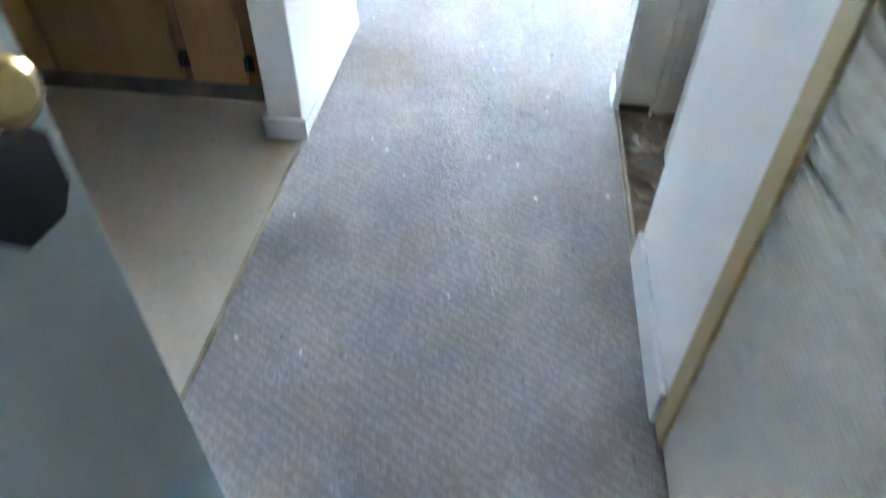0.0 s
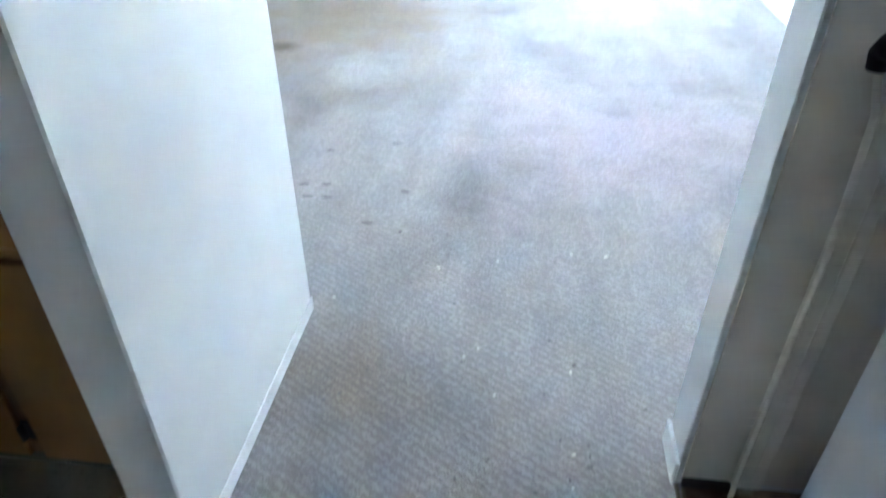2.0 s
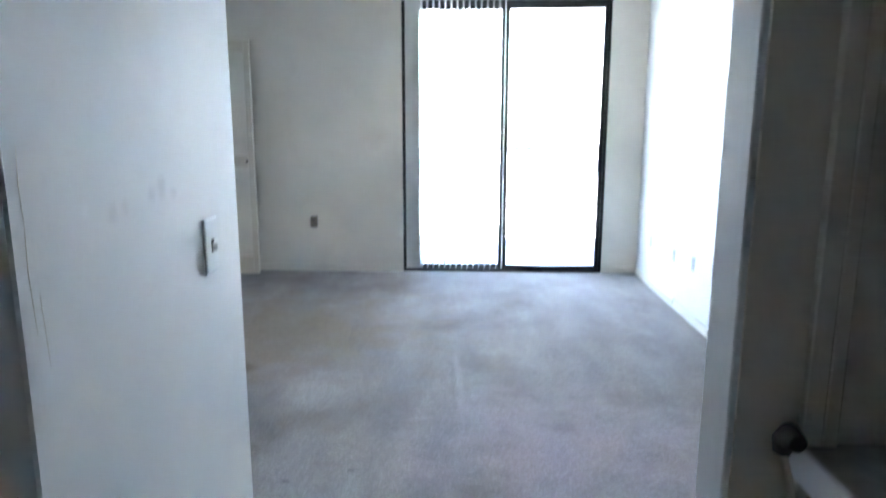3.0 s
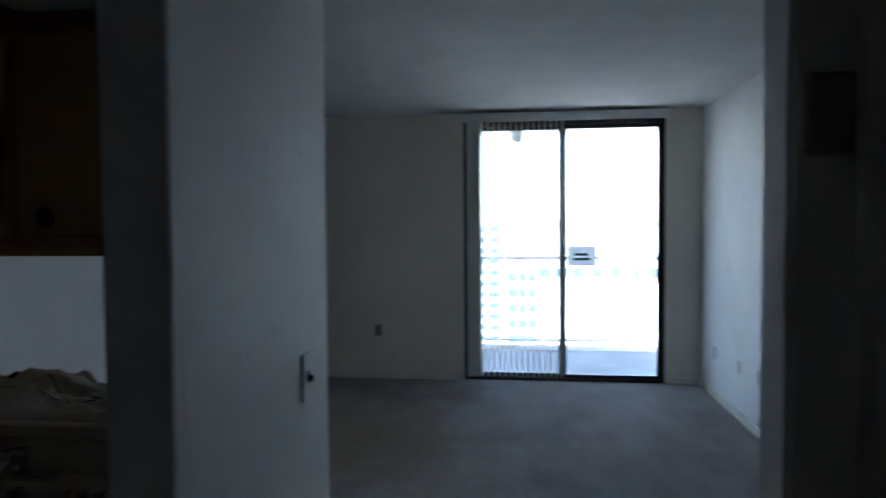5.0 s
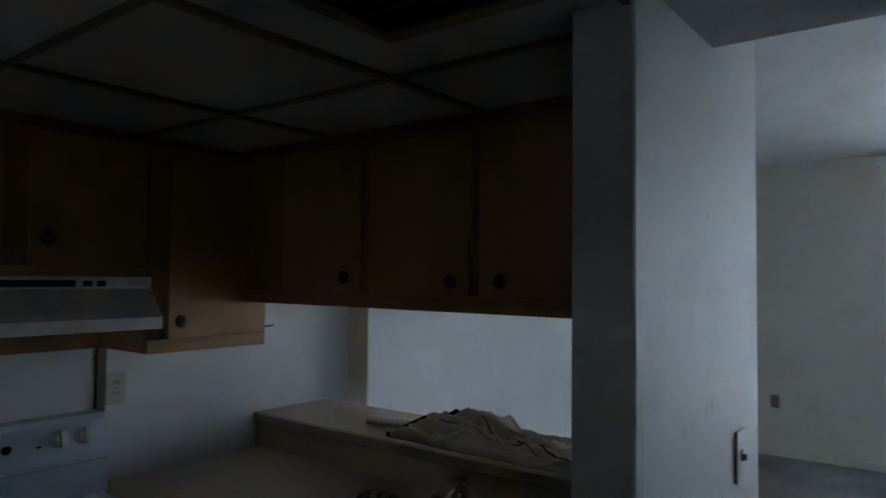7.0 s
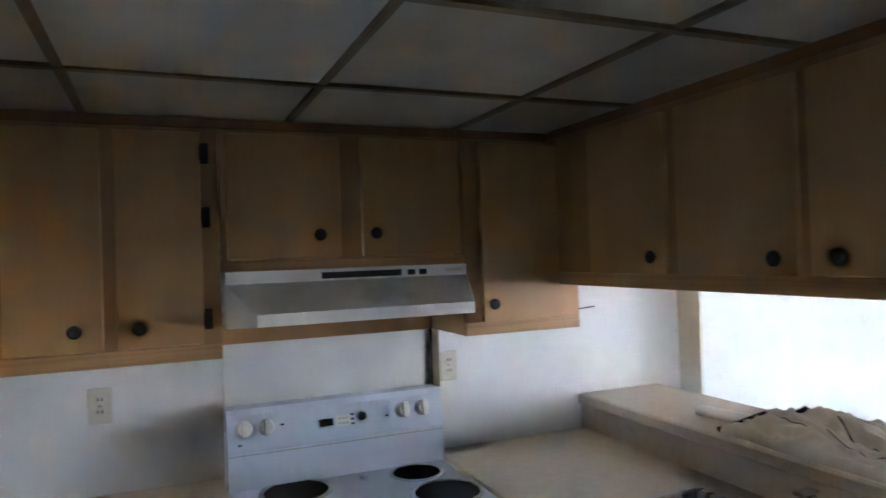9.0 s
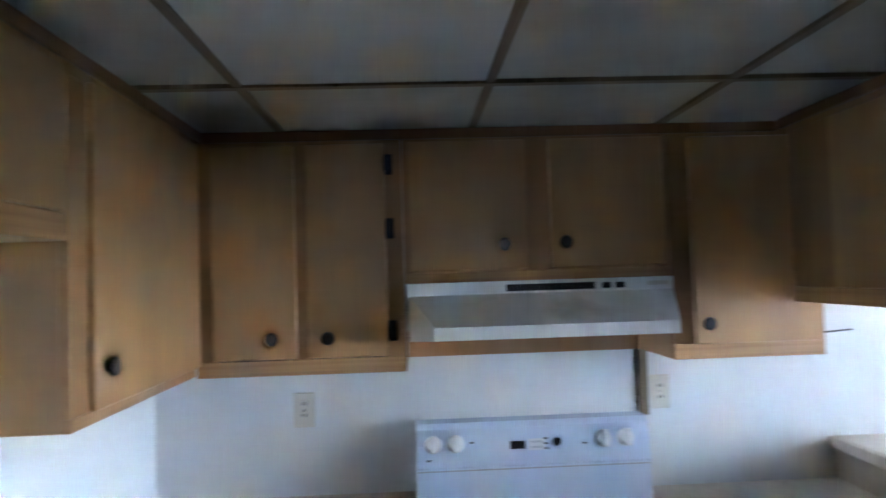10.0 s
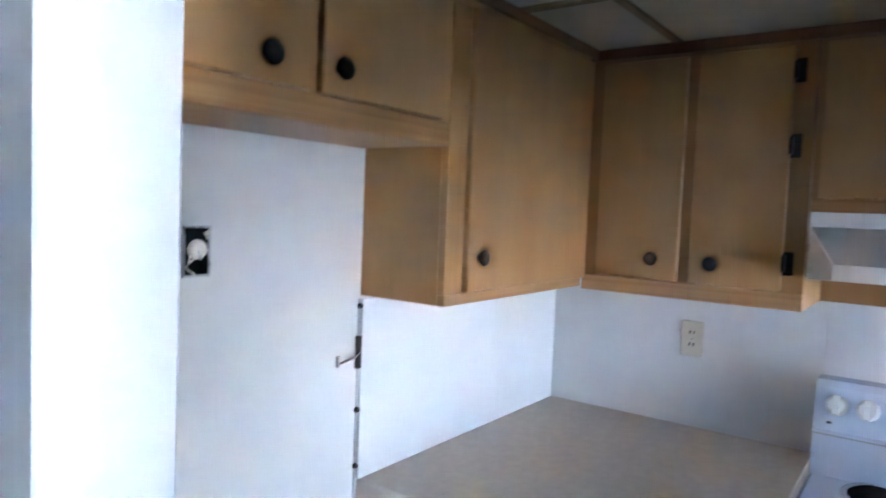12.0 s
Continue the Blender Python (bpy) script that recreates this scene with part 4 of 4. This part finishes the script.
crack = tagged(part("cable_end", tube(bmesh.new(), [(XW + 0.003, 0.60, 1.416), (XW + 0.004, 0.7, 1.422), (XW + 0.006, 0.86, 1.434)], 0.003, 6), BRONZE), "thin dark wire along the wall by the pass-through", "wire")

# ---- canvas bag and paper roll on the ledge ----
def crease(n, power):
    return max(0.0, 1 - abs(n) * 2.4) ** power


def cloth_at(u, v):
    """A spot on the crumpled canvas: u along the ledge, v across it."""
    x = -1.25 + 0.83 * u + 0.03 * noise.noise((u * 3, v * 3, 7))
    y = 0.80 + 0.27 * v + 0.03 * noise.noise((u * 4, v * 4, 3))
    edge = max(0.0, min(1.0, min(u * 7, v * 5.0, (1 - v) * 4)))
    lump = 0.014 + 0.05 * max(0.0, 1 - abs(u - 0.30) / 0.12) * (0.25 + 0.75 * v) + 0.055 * max(0.0, 1 - abs(u - 0.42) / 0.09) * v + 0.012 * v + 0.65 * max(0.0, u - 0.86) * v
    n1 = noise.noise((u * 3.2 + v * 1.1, v * 4.6 - u * 2.1, 1.3))
    n2 = noise.noise((u * 6.5 + v * 3.0, v * 8.5 - u * 4.0, 5.1))
    n3 = noise.noise((u * 17 - v * 5, v * 15 + u * 7, 9.4))
    fold = crease(n1, 1.0) * 0.040 * (0.4 + 0.6 * max(0.0, min(1.0, (0.6 - u) * 6))) + crease(n2, 1.1) * 0.023 + crease(n3, 1.5) * 0.008
    return Vector((x, y, 1.07 + edge ** 0.45 * (lump + fold)))


bm = bmesh.new()
NX, NY = 150, 56
grid = [[bm.verts.new(cloth_at(i / NX, j / NY)) for j in range(NY + 1)] for i in range(NX + 1)]
for i in range(NX):
    for j in range(NY):
        bm.faces.new((grid[i][j], grid[i + 1][j], grid[i + 1][j + 1], grid[i][j + 1])).smooth = True
rim = [grid[i][0] for i in range(NX + 1)] + [grid[NX][j] for j in range(1, NY + 1)] + [grid[i][NY] for i in range(NX - 1, -1, -1)] + [grid[0][j] for j in range(NY - 1, 0, -1)]
low = [bm.verts.new((v.co.x, v.co.y, 1.0685)) for v in rim]
for k in range(len(rim)):
    bm.faces.new((rim[k], low[k], low[(k + 1) % len(rim)], rim[(k + 1) % len(rim)]))
bag = thing("canvas_bag", "crumpled off-white canvas bag with black straps on the ledge", "bag")
part("cloth", bm, CLOTH, bag)


def lying(spots, lift):
    return [cloth_at(u, v) + Vector((0, 0, lift)) for u, v in spots]


part("strap", tube(bmesh.new(), [(-1.262, 0.81, 1.076)] + lying([(0.02, 0.25), (0.05, 0.4), (0.09, 0.55), (0.13, 0.62)], 0.004), [0.008, 0.013, 0.014, 0.013, 0.008], 8), BLACK, bag, "black webbing strap")
part("strap", tube(bmesh.new(), lying([(0.17, 0.7), (0.165, 0.78)], 0.004) + lying([(0.175, 0.84)], 0.028) + lying([(0.21, 0.88)], 0.024) + lying([(0.235, 0.9)], 0.006), [0.008, 0.011, 0.012, 0.011, 0.007], 8), BLACK, bag, "black webbing strap")
part("cord", tube(bmesh.new(), lying([(0.40 + 0.006 * k, 0.5 - 0.005 * k) for k in range(76)], 0.0022), 0.0026, 6), BLACK, bag, "thin black cord")
part("seam", tube(bmesh.new(), lying([(0.24 + 0.008 * k, 0.24 - 0.001 * k) for k in range(90)], 0.001), 0.0022, 6), BROWNP, bag, "dark stitched seam")
roll = thing("paper_roll", "loose roll of white paper on the ledge", "paper roll", pose(-1.40, 0.925, 1.0685, 0, 0, 12))
coil = [(0.03 * math.cos(a) * (1 - 0.02 * a), 0.02 + 0.02 * math.sin(a) * (1 - 0.02 * a)) for a in (k * math.pi / 10 for k in range(20))]
part("sheet", prism(bmesh.new(), coil, -0.05, 0.26, "x"), PAPER, roll)
# solid end disc, its brown stands for shade inside the roll
part("hollow_shade", prism(bmesh.new(), [(0.011 * math.cos(k * math.pi / 6), 0.019 + 0.010 * math.sin(k * math.pi / 6)) for k in range(12)], -0.0515, -0.05, "x"), BROWNP, roll, "brown disc coloured as the shaded hollow of the roll")


# ---- sliding balcony door ----
window = thing("window_1", "dark-framed sliding glass balcony door", "sliding door", pose(SDX0, YN + 0.05, 0.0), "", "structure")
W = SDX1 - SDX0
H = SDZ
part("outer_frame", boxes((0.0, 0.045, -0.03, 0.08, 0.0, H), (W - 0.03, W, -0.03, 0.08, 0.0, H), (0.045, W - 0.03, -0.03, 0.08, H - 0.04, H), (0.045, W - 0.03, -0.03, 0.08, 0.0, 0.03), bevel=0.003), DARKM, window)
for x0, x1, y in ((0.045, W / 2 + 0.02, 0.045), (W / 2 - 0.04, W - 0.03, 0.0)):
    sash = part("sash", boxes((x0, x0 + (0.08 if y == 0.0 else 0.04), y - 0.015, y + 0.015, 0.03, H - 0.04), (x1 - 0.04, x1, y - 0.015, y + 0.015, 0.03, H - 0.04), (x0 + (0.08 if y == 0.0 else 0.04), x1 - 0.04, y - 0.015, y + 0.015, 0.03, 0.07), (x0 + (0.08 if y == 0.0 else 0.04), x1 - 0.04, y - 0.015, y + 0.015, H - 0.085, H - 0.04), bevel=0.003), DARKM, window)
    pane = part("pane", boxes((x0 + (0.08 if y == 0.0 else 0.04), x1 - 0.04, y - 0.003, y + 0.003, 0.07, H - 0.085)), GLASS, sash)
    pane.visible_shadow = False
hd = part("handle", boxes((W - 0.085, W - 0.055, -0.06, -0.015, 1.02, 1.3), bevel=0.008), DARKM, window, "black pull handle")
notice = thing("notice", "white printed notice taped on the balcony door glass", "sign", pose(1.115, YN + 0.042, 1.285))
part("sheet", boxes((-0.145, 0.145, -0.002, 0.0, -0.10, 0.10)), NOTICE, notice)
for x0, x1, z in ((-0.075, 0.055, 0.018), (-0.09, 0.085, -0.03)):
    part("text_bar", boxes((x0, x1, -0.0035, -0.0022, z - 0.012, z + 0.012)), INK, notice)
# blinds
blind = thing("vertical_blind", "white vertical blind drawn half across the balcony door", "blind", pose(-0.16, YN - 0.1, 2.655))
part("valance", boxes((0.0, 2.1, -0.03, -0.018, -0.012, 0.078), (0.0, 0.012, -0.018, 0.1, -0.012, 0.078), (2.088, 2.1, -0.018, 0.1, -0.012, 0.078), (0.012, 2.088, -0.018, 0.1, 0.07, 0.078), bevel=0.003), PLATEW, blind)
part("head_rail", boxes((0.02, 2.08, 0.02, 0.06, 0.035, 0.067), bevel=0.003), DARKM, blind)
vane_mesh = None
for k in range(15 + 6):
    stacked = k < 6
    x = 0.156 + k * 0.011 if stacked else 0.27 + (k - 6) * 0.0575
    turn = 8 if stacked else 84
    if vane_mesh is None:
        bm = bmesh.new()
        rows = []
        for a, b in ((-0.044, 0.0), (-0.022, 0.005), (0.0, 0.007), (0.022, 0.005), (0.044, 0.0)):
            rows.append([bm.verts.new((a, b, -2.60)), bm.verts.new((a, b, 0.03)), bm.verts.new((a, b + 0.0012, 0.03)), bm.verts.new((a, b + 0.0012, -2.60))])
        for p, q in zip(rows, rows[1:]):
            for i in range(4):
                bm.faces.new((p[i], q[i], q[(i + 1) % 4], p[(i + 1) % 4]))
        bm.faces.new(rows[0]); bm.faces.new(rows[-1][::-1])
        v = part("vane", bm, VANE, blind)
        vane_mesh = v.data
    else:
        v = new("vane", vane_mesh)
        v.parent = blind
    v.location = (x, 0.02 + k * 0.009 if stacked else 0.04, 0.0)
    v.rotation_euler = (0, 0, radians(turn))

# ---- bifold panel ----
bifold = thing("bifold_door", "cream two-panel bifold closet leaf standing open", "closet door", pose(XL + 0.004, 5.70, 0.0, 0, 0, 2))
part("stile", boxes((0.0, 0.05, -0.017, 0.017, 0.02, 2.26), bevel=0.003), TRIM, bifold)
part("stile", boxes((0.30, 0.35, -0.017, 0.017, 0.02, 2.26), bevel=0.003), TRIM, bifold)
for z0, z1 in ((0.02, 0.2), (1.08, 1.19), (2.16, 2.26)):
    part("rail", boxes((0.05, 0.30, -0.017, 0.017, z0, z1), bevel=0.002), TRIM, bifold)
for z0, z1 in ((0.2, 1.08), (1.19, 2.16)):
    part("inset_panel", boxes((0.05, 0.30, -0.004, 0.006, z0, z1)), CREAM, bifold)
part("knob", lathe(bmesh.new(), [(0.008, 0.0), (0.012, 0.012), (0.010, 0.022)], 12, Matrix.Translation((0.285, -0.017, 1.135)) @ Matrix.Rotation(radians(90), 4, "X")), BRONZE, bifold, "small dark knob")

# ---- utility closet ----
heater = thing("water_heater", "grey cylindrical water heater on the closet floor", "water heater", pose(1.405, 0.005, 0.004))
part("tank", lathe(bmesh.new(), [(0.275, 0.0), (0.285, 0.01), (0.285, 0.735), (0.278, 0.745)], 48), TANK, heater)
part("lid", lathe(bmesh.new(), [(0.288, 0.735), (0.29, 0.747), (0.275, 0.765), (0.1, 0.785), (0.02, 0.787)], 48), LIDM, heater, "grimy dark tank lid")
for dx, dy in ((-0.09, 0.05), (0.1, 0.02)):
    part("pipe", tube(bmesh.new(), [(dx, dy, 0.78), (dx, dy, 0.88), (dx + 0.02, dy + 0.01, 0.95)], 0.012, 10), BRASS, heater)
part("relief_valve", tube(bmesh.new(), [(-0.19, 0.0, 0.79), (-0.15, 0.03, 0.825), (-0.08, 0.05, 0.83), (0.03, 0.07, 0.815)], [0.018, 0.026, 0.026, 0.018], 12), BRONZE, heater)
shelf = thing("equipment_shelf", "dusty white shelf over the water heater", "shelf", pose(1.105, -0.49, 0.955))
part("board", boxes((0.0, 0.77, 0.0, 0.79, 0.0, 0.03), bevel=0.003), FOIL, shelf)
part("lip", boxes((-0.012, 0.0, 0.0, 0.79, -0.025, 0.04), bevel=0.003), PLATEW, shelf, "chipped white front board")
unit = thing("air_handler", "dark grey air handler cabinet in the closet", "air handler", pose(1.26, -0.46, 0.985))
part("casing", boxes((0.0, 0.58, 0.0, 0.56, 0.0, 1.02), bevel=0.008), TANK, unit)
part("access_panel", boxes((-0.008, 0.0, 0.04, 0.52, 0.06, 0.5), bevel=0.003), TANK, unit)
for z in (0.60, 0.72, 0.84):
    part("label_plate", boxes((-0.004, 0.0, 0.12, 0.42, z, z + 0.08)), PLATEW, unit)
duct = thing("drain_pipe", "thin cream drain pipe with a black rubber elbow", "pipe", pose(1.072, 0.265, 1.012))
part("elbow", tube(bmesh.new(), [(0.002, -0.03, 0.002), (0.0, 0.0, 0.004), (0.0, 0.015, -0.012), (0.0, 0.016, -0.035)], [0.015, 0.02, 0.018, 0.014], 14), BLACK, duct, "black rubber elbow")
part("drop_pipe", tube(bmesh.new(), [(0.0, 0.016, -0.03), (0.02, 0.012, -0.10), (0.03, 0.012, -0.3), (0.032, 0.012, -0.6), (0.032, 0.012, -1.006)], 0.006, 10), CREAM, duct)
breaker = thing("breaker_box", "brown metal electrical box on the closet wall", "electrical box", pose(1.015, 0.304, 1.745))
part("case", boxes((0.0, 0.075, -0.03, 0.0, 0.0, 0.135), bevel=0.003), BROWNP, breaker)
part("cover", boxes((0.008, 0.067, -0.034, -0.03, 0.012, 0.123), bevel=0.002), BROWNP, breaker)
rng = random.Random(11)
for k in range(22):
    cx, cy = rng.uniform(1.03, 1.13), rng.uniform(-0.35, 0.26)
    bm = bmesh.new()
    pts = [bm.verts.new((cx + rng.uniform(0.4, 1) * (0.045 if k < 9 else 0.02) * math.cos(a), cy + rng.uniform(0.4, 1) * (0.07 if k < 9 else 0.045) * math.sin(a), 0.006 + 0.010 * rng.random())) for a in (2 * math.pi * i / 9 for i in range(9))]
    f = bm.faces.new(pts)
    ex = bmesh.ops.extrude_face_region(bm, geom=[f])
    bmesh.ops.translate(bm, vec=(0, 0, 0.004), verts=[g for g in ex["geom"] if isinstance(g, bmesh.types.BMVert)])
    tagged(part("flooring_scrap", bm, CLOTH if k == 13 else ROT if k % 2 else DULL_BROWN), "torn scrap of old flooring on the closet floor", "debris", "flooring scraps")

# ---- entry door ----
door = thing("door_1", "grey-green entry door standing open with a lockbox on its knob", "door", pose(0.035, -1.96, 0.01, 0, 0, -8), "", "structure")
part("leaf", boxes((0.0, 0.042, 0.0, 0.772, 0.0, 2.03), bevel=0.0008), TEAL, door)
kb = part("knob", lathe(bmesh.new(), [(0.036, 0.0), (0.034, 0.006), (0.014, 0.012), (0.014, 0.025), (0.027, 0.033), (0.032, 0.046), (0.026, 0.06), (0.012, 0.065)], 24, Matrix.Translation((0.042, 0.70, 0.935)) @ Matrix.Rotation(radians(90), 4, "Y")), BRASS, door, "polished brass knob")
lockbox = thing("lockbox", "black key lockbox hanging from the door knob", "lockbox", pose(0.198, -1.305, 0.968, 0, 0, -8))
part("shackle", tube(bmesh.new(), [(0, -0.02, -0.06), (0, -0.02, 0.0), (0, 0.0, 0.022), (0, 0.02, 0.0), (0, 0.02, -0.06)], 0.005, 8), STEEL, lockbox)
part("case", prism(bmesh.new(), [(-0.035, -0.058), (0.035, -0.058), (0.045, -0.07), (0.045, -0.125), (0.025, -0.15), (-0.025, -0.15), (-0.045, -0.125), (-0.045, -0.07)], -0.018, 0.022, "x"), BLACK, lockbox)

# ---- balcony and beyond ----
setting("balcony_floor", boxes((XL - 1.5, XE + 1.5, YN + 0.15, 7.9, -0.2, -0.02)), CONCRETE, "bare concrete balcony floor", "balcony")
# added pale strip, gives the bright line seen under the bottom rail
setting("balcony_bright_edge", boxes((XL - 1.5, XE + 1.5, 7.78, 7.9, -0.02, 0.03)), STUCCO, "low pale strip added for the bright gap at the balcony edge", "kerb")
setting("balcony_ceiling", boxes((XL - 1.5, XE + 1.5, YN + 0.15, 7.9, ZL + 0.02, ZL + 0.25)), STUCCO, "pale underside of the balcony above", "ceiling")
rail = thing("balcony_railing", "pale painted metal balcony railing", "railing", pose(0.2, 7.84, 0.03))
part("top_rail", boxes((-3.4, 3.4, -0.025, 0.025, 1.12, 1.165), bevel=0.004), STUCCO, rail)
part("bottom_rail", boxes((-3.4, 3.4, -0.015, 0.015, 0.055, 0.085), bevel=0.003), TANK, rail)
for x in (-3.38, -1.7, 0.0, 1.7, 3.38):
    part("post", boxes((x - 0.02, x + 0.02, -0.02, 0.02, 0.0, 1.12), bevel=0.002), STUCCO, rail)
bal = None
for k in range(57):
    if bal is None:
        b = part("baluster", boxes((-0.006, 0.006, -0.006, 0.006, 0.085, 1.12)), STUCCO, rail)
        bal = b.data
    else:
        b = new("baluster", bal)
        b.parent = rail
    b.location = (-3.36 + k * 0.12, 0, 0)
lamp = thing("balcony_light", "grey pendant lantern under the balcony ceiling", "lantern", pose(0.45, 6.55, ZL + 0.02))
part("canopy", lathe(bmesh.new(), [(0.05, -0.02), (0.06, 0.0)], 16), TANK, lamp)
part("shade", lathe(bmesh.new(), [(0.02, -0.26), (0.06, -0.24), (0.075, -0.12), (0.04, -0.05), (0.015, -0.02)], 8), TANK, lamp)


def tower(name, label, x, y, w, d, z0, z1, floors, bays, lowest=0):
    t = thing(name, label, "building", pose(x, y, z0), "far buildings")
    h = z1 - z0
    part("wall", boxes((-w / 2, w / 2, 0, d, 0, h)), STUCCO, t)
    part("roof", boxes((-w / 2 - 0.3, w / 2 + 0.3, -0.3, d + 0.3, h, h + 0.8)), STUCCO, t)
    fh = h / floors
    mesh = None
    for i in range(lowest, floors):
        for j in range(bays):
            if mesh is None:
                p = part("window", boxes((-w / bays * 0.4, w / bays * 0.4, -0.06, 0.0, fh * 0.3, fh * 0.8)), DARKGLASS, t)
                mesh = p.data
            else:
                p = new("window", mesh)
                p.parent = t
            p.location = (-w / 2 + (j + 0.5) * w / bays, 0, i * fh)


tower("apartment_tower", "far pale apartment tower with bands of windows", -13.0, 185, 14.5, 16, -32, 1.5, 11, 4)
tower("office_block", "far low pale building with a row of windows", 0.2, 120, 5.5, 12, -32, -6.8, 9, 3)
tower("office_block", "far long low building with one band of windows", 46.0, 150, 86, 20, -32, -7.6, 6, 22, 5)
setting("ground", boxes((-3000, 3000, -3000, 4500, -33, -32)), EARTH, "hazy far town ground below the balcony", "ground")
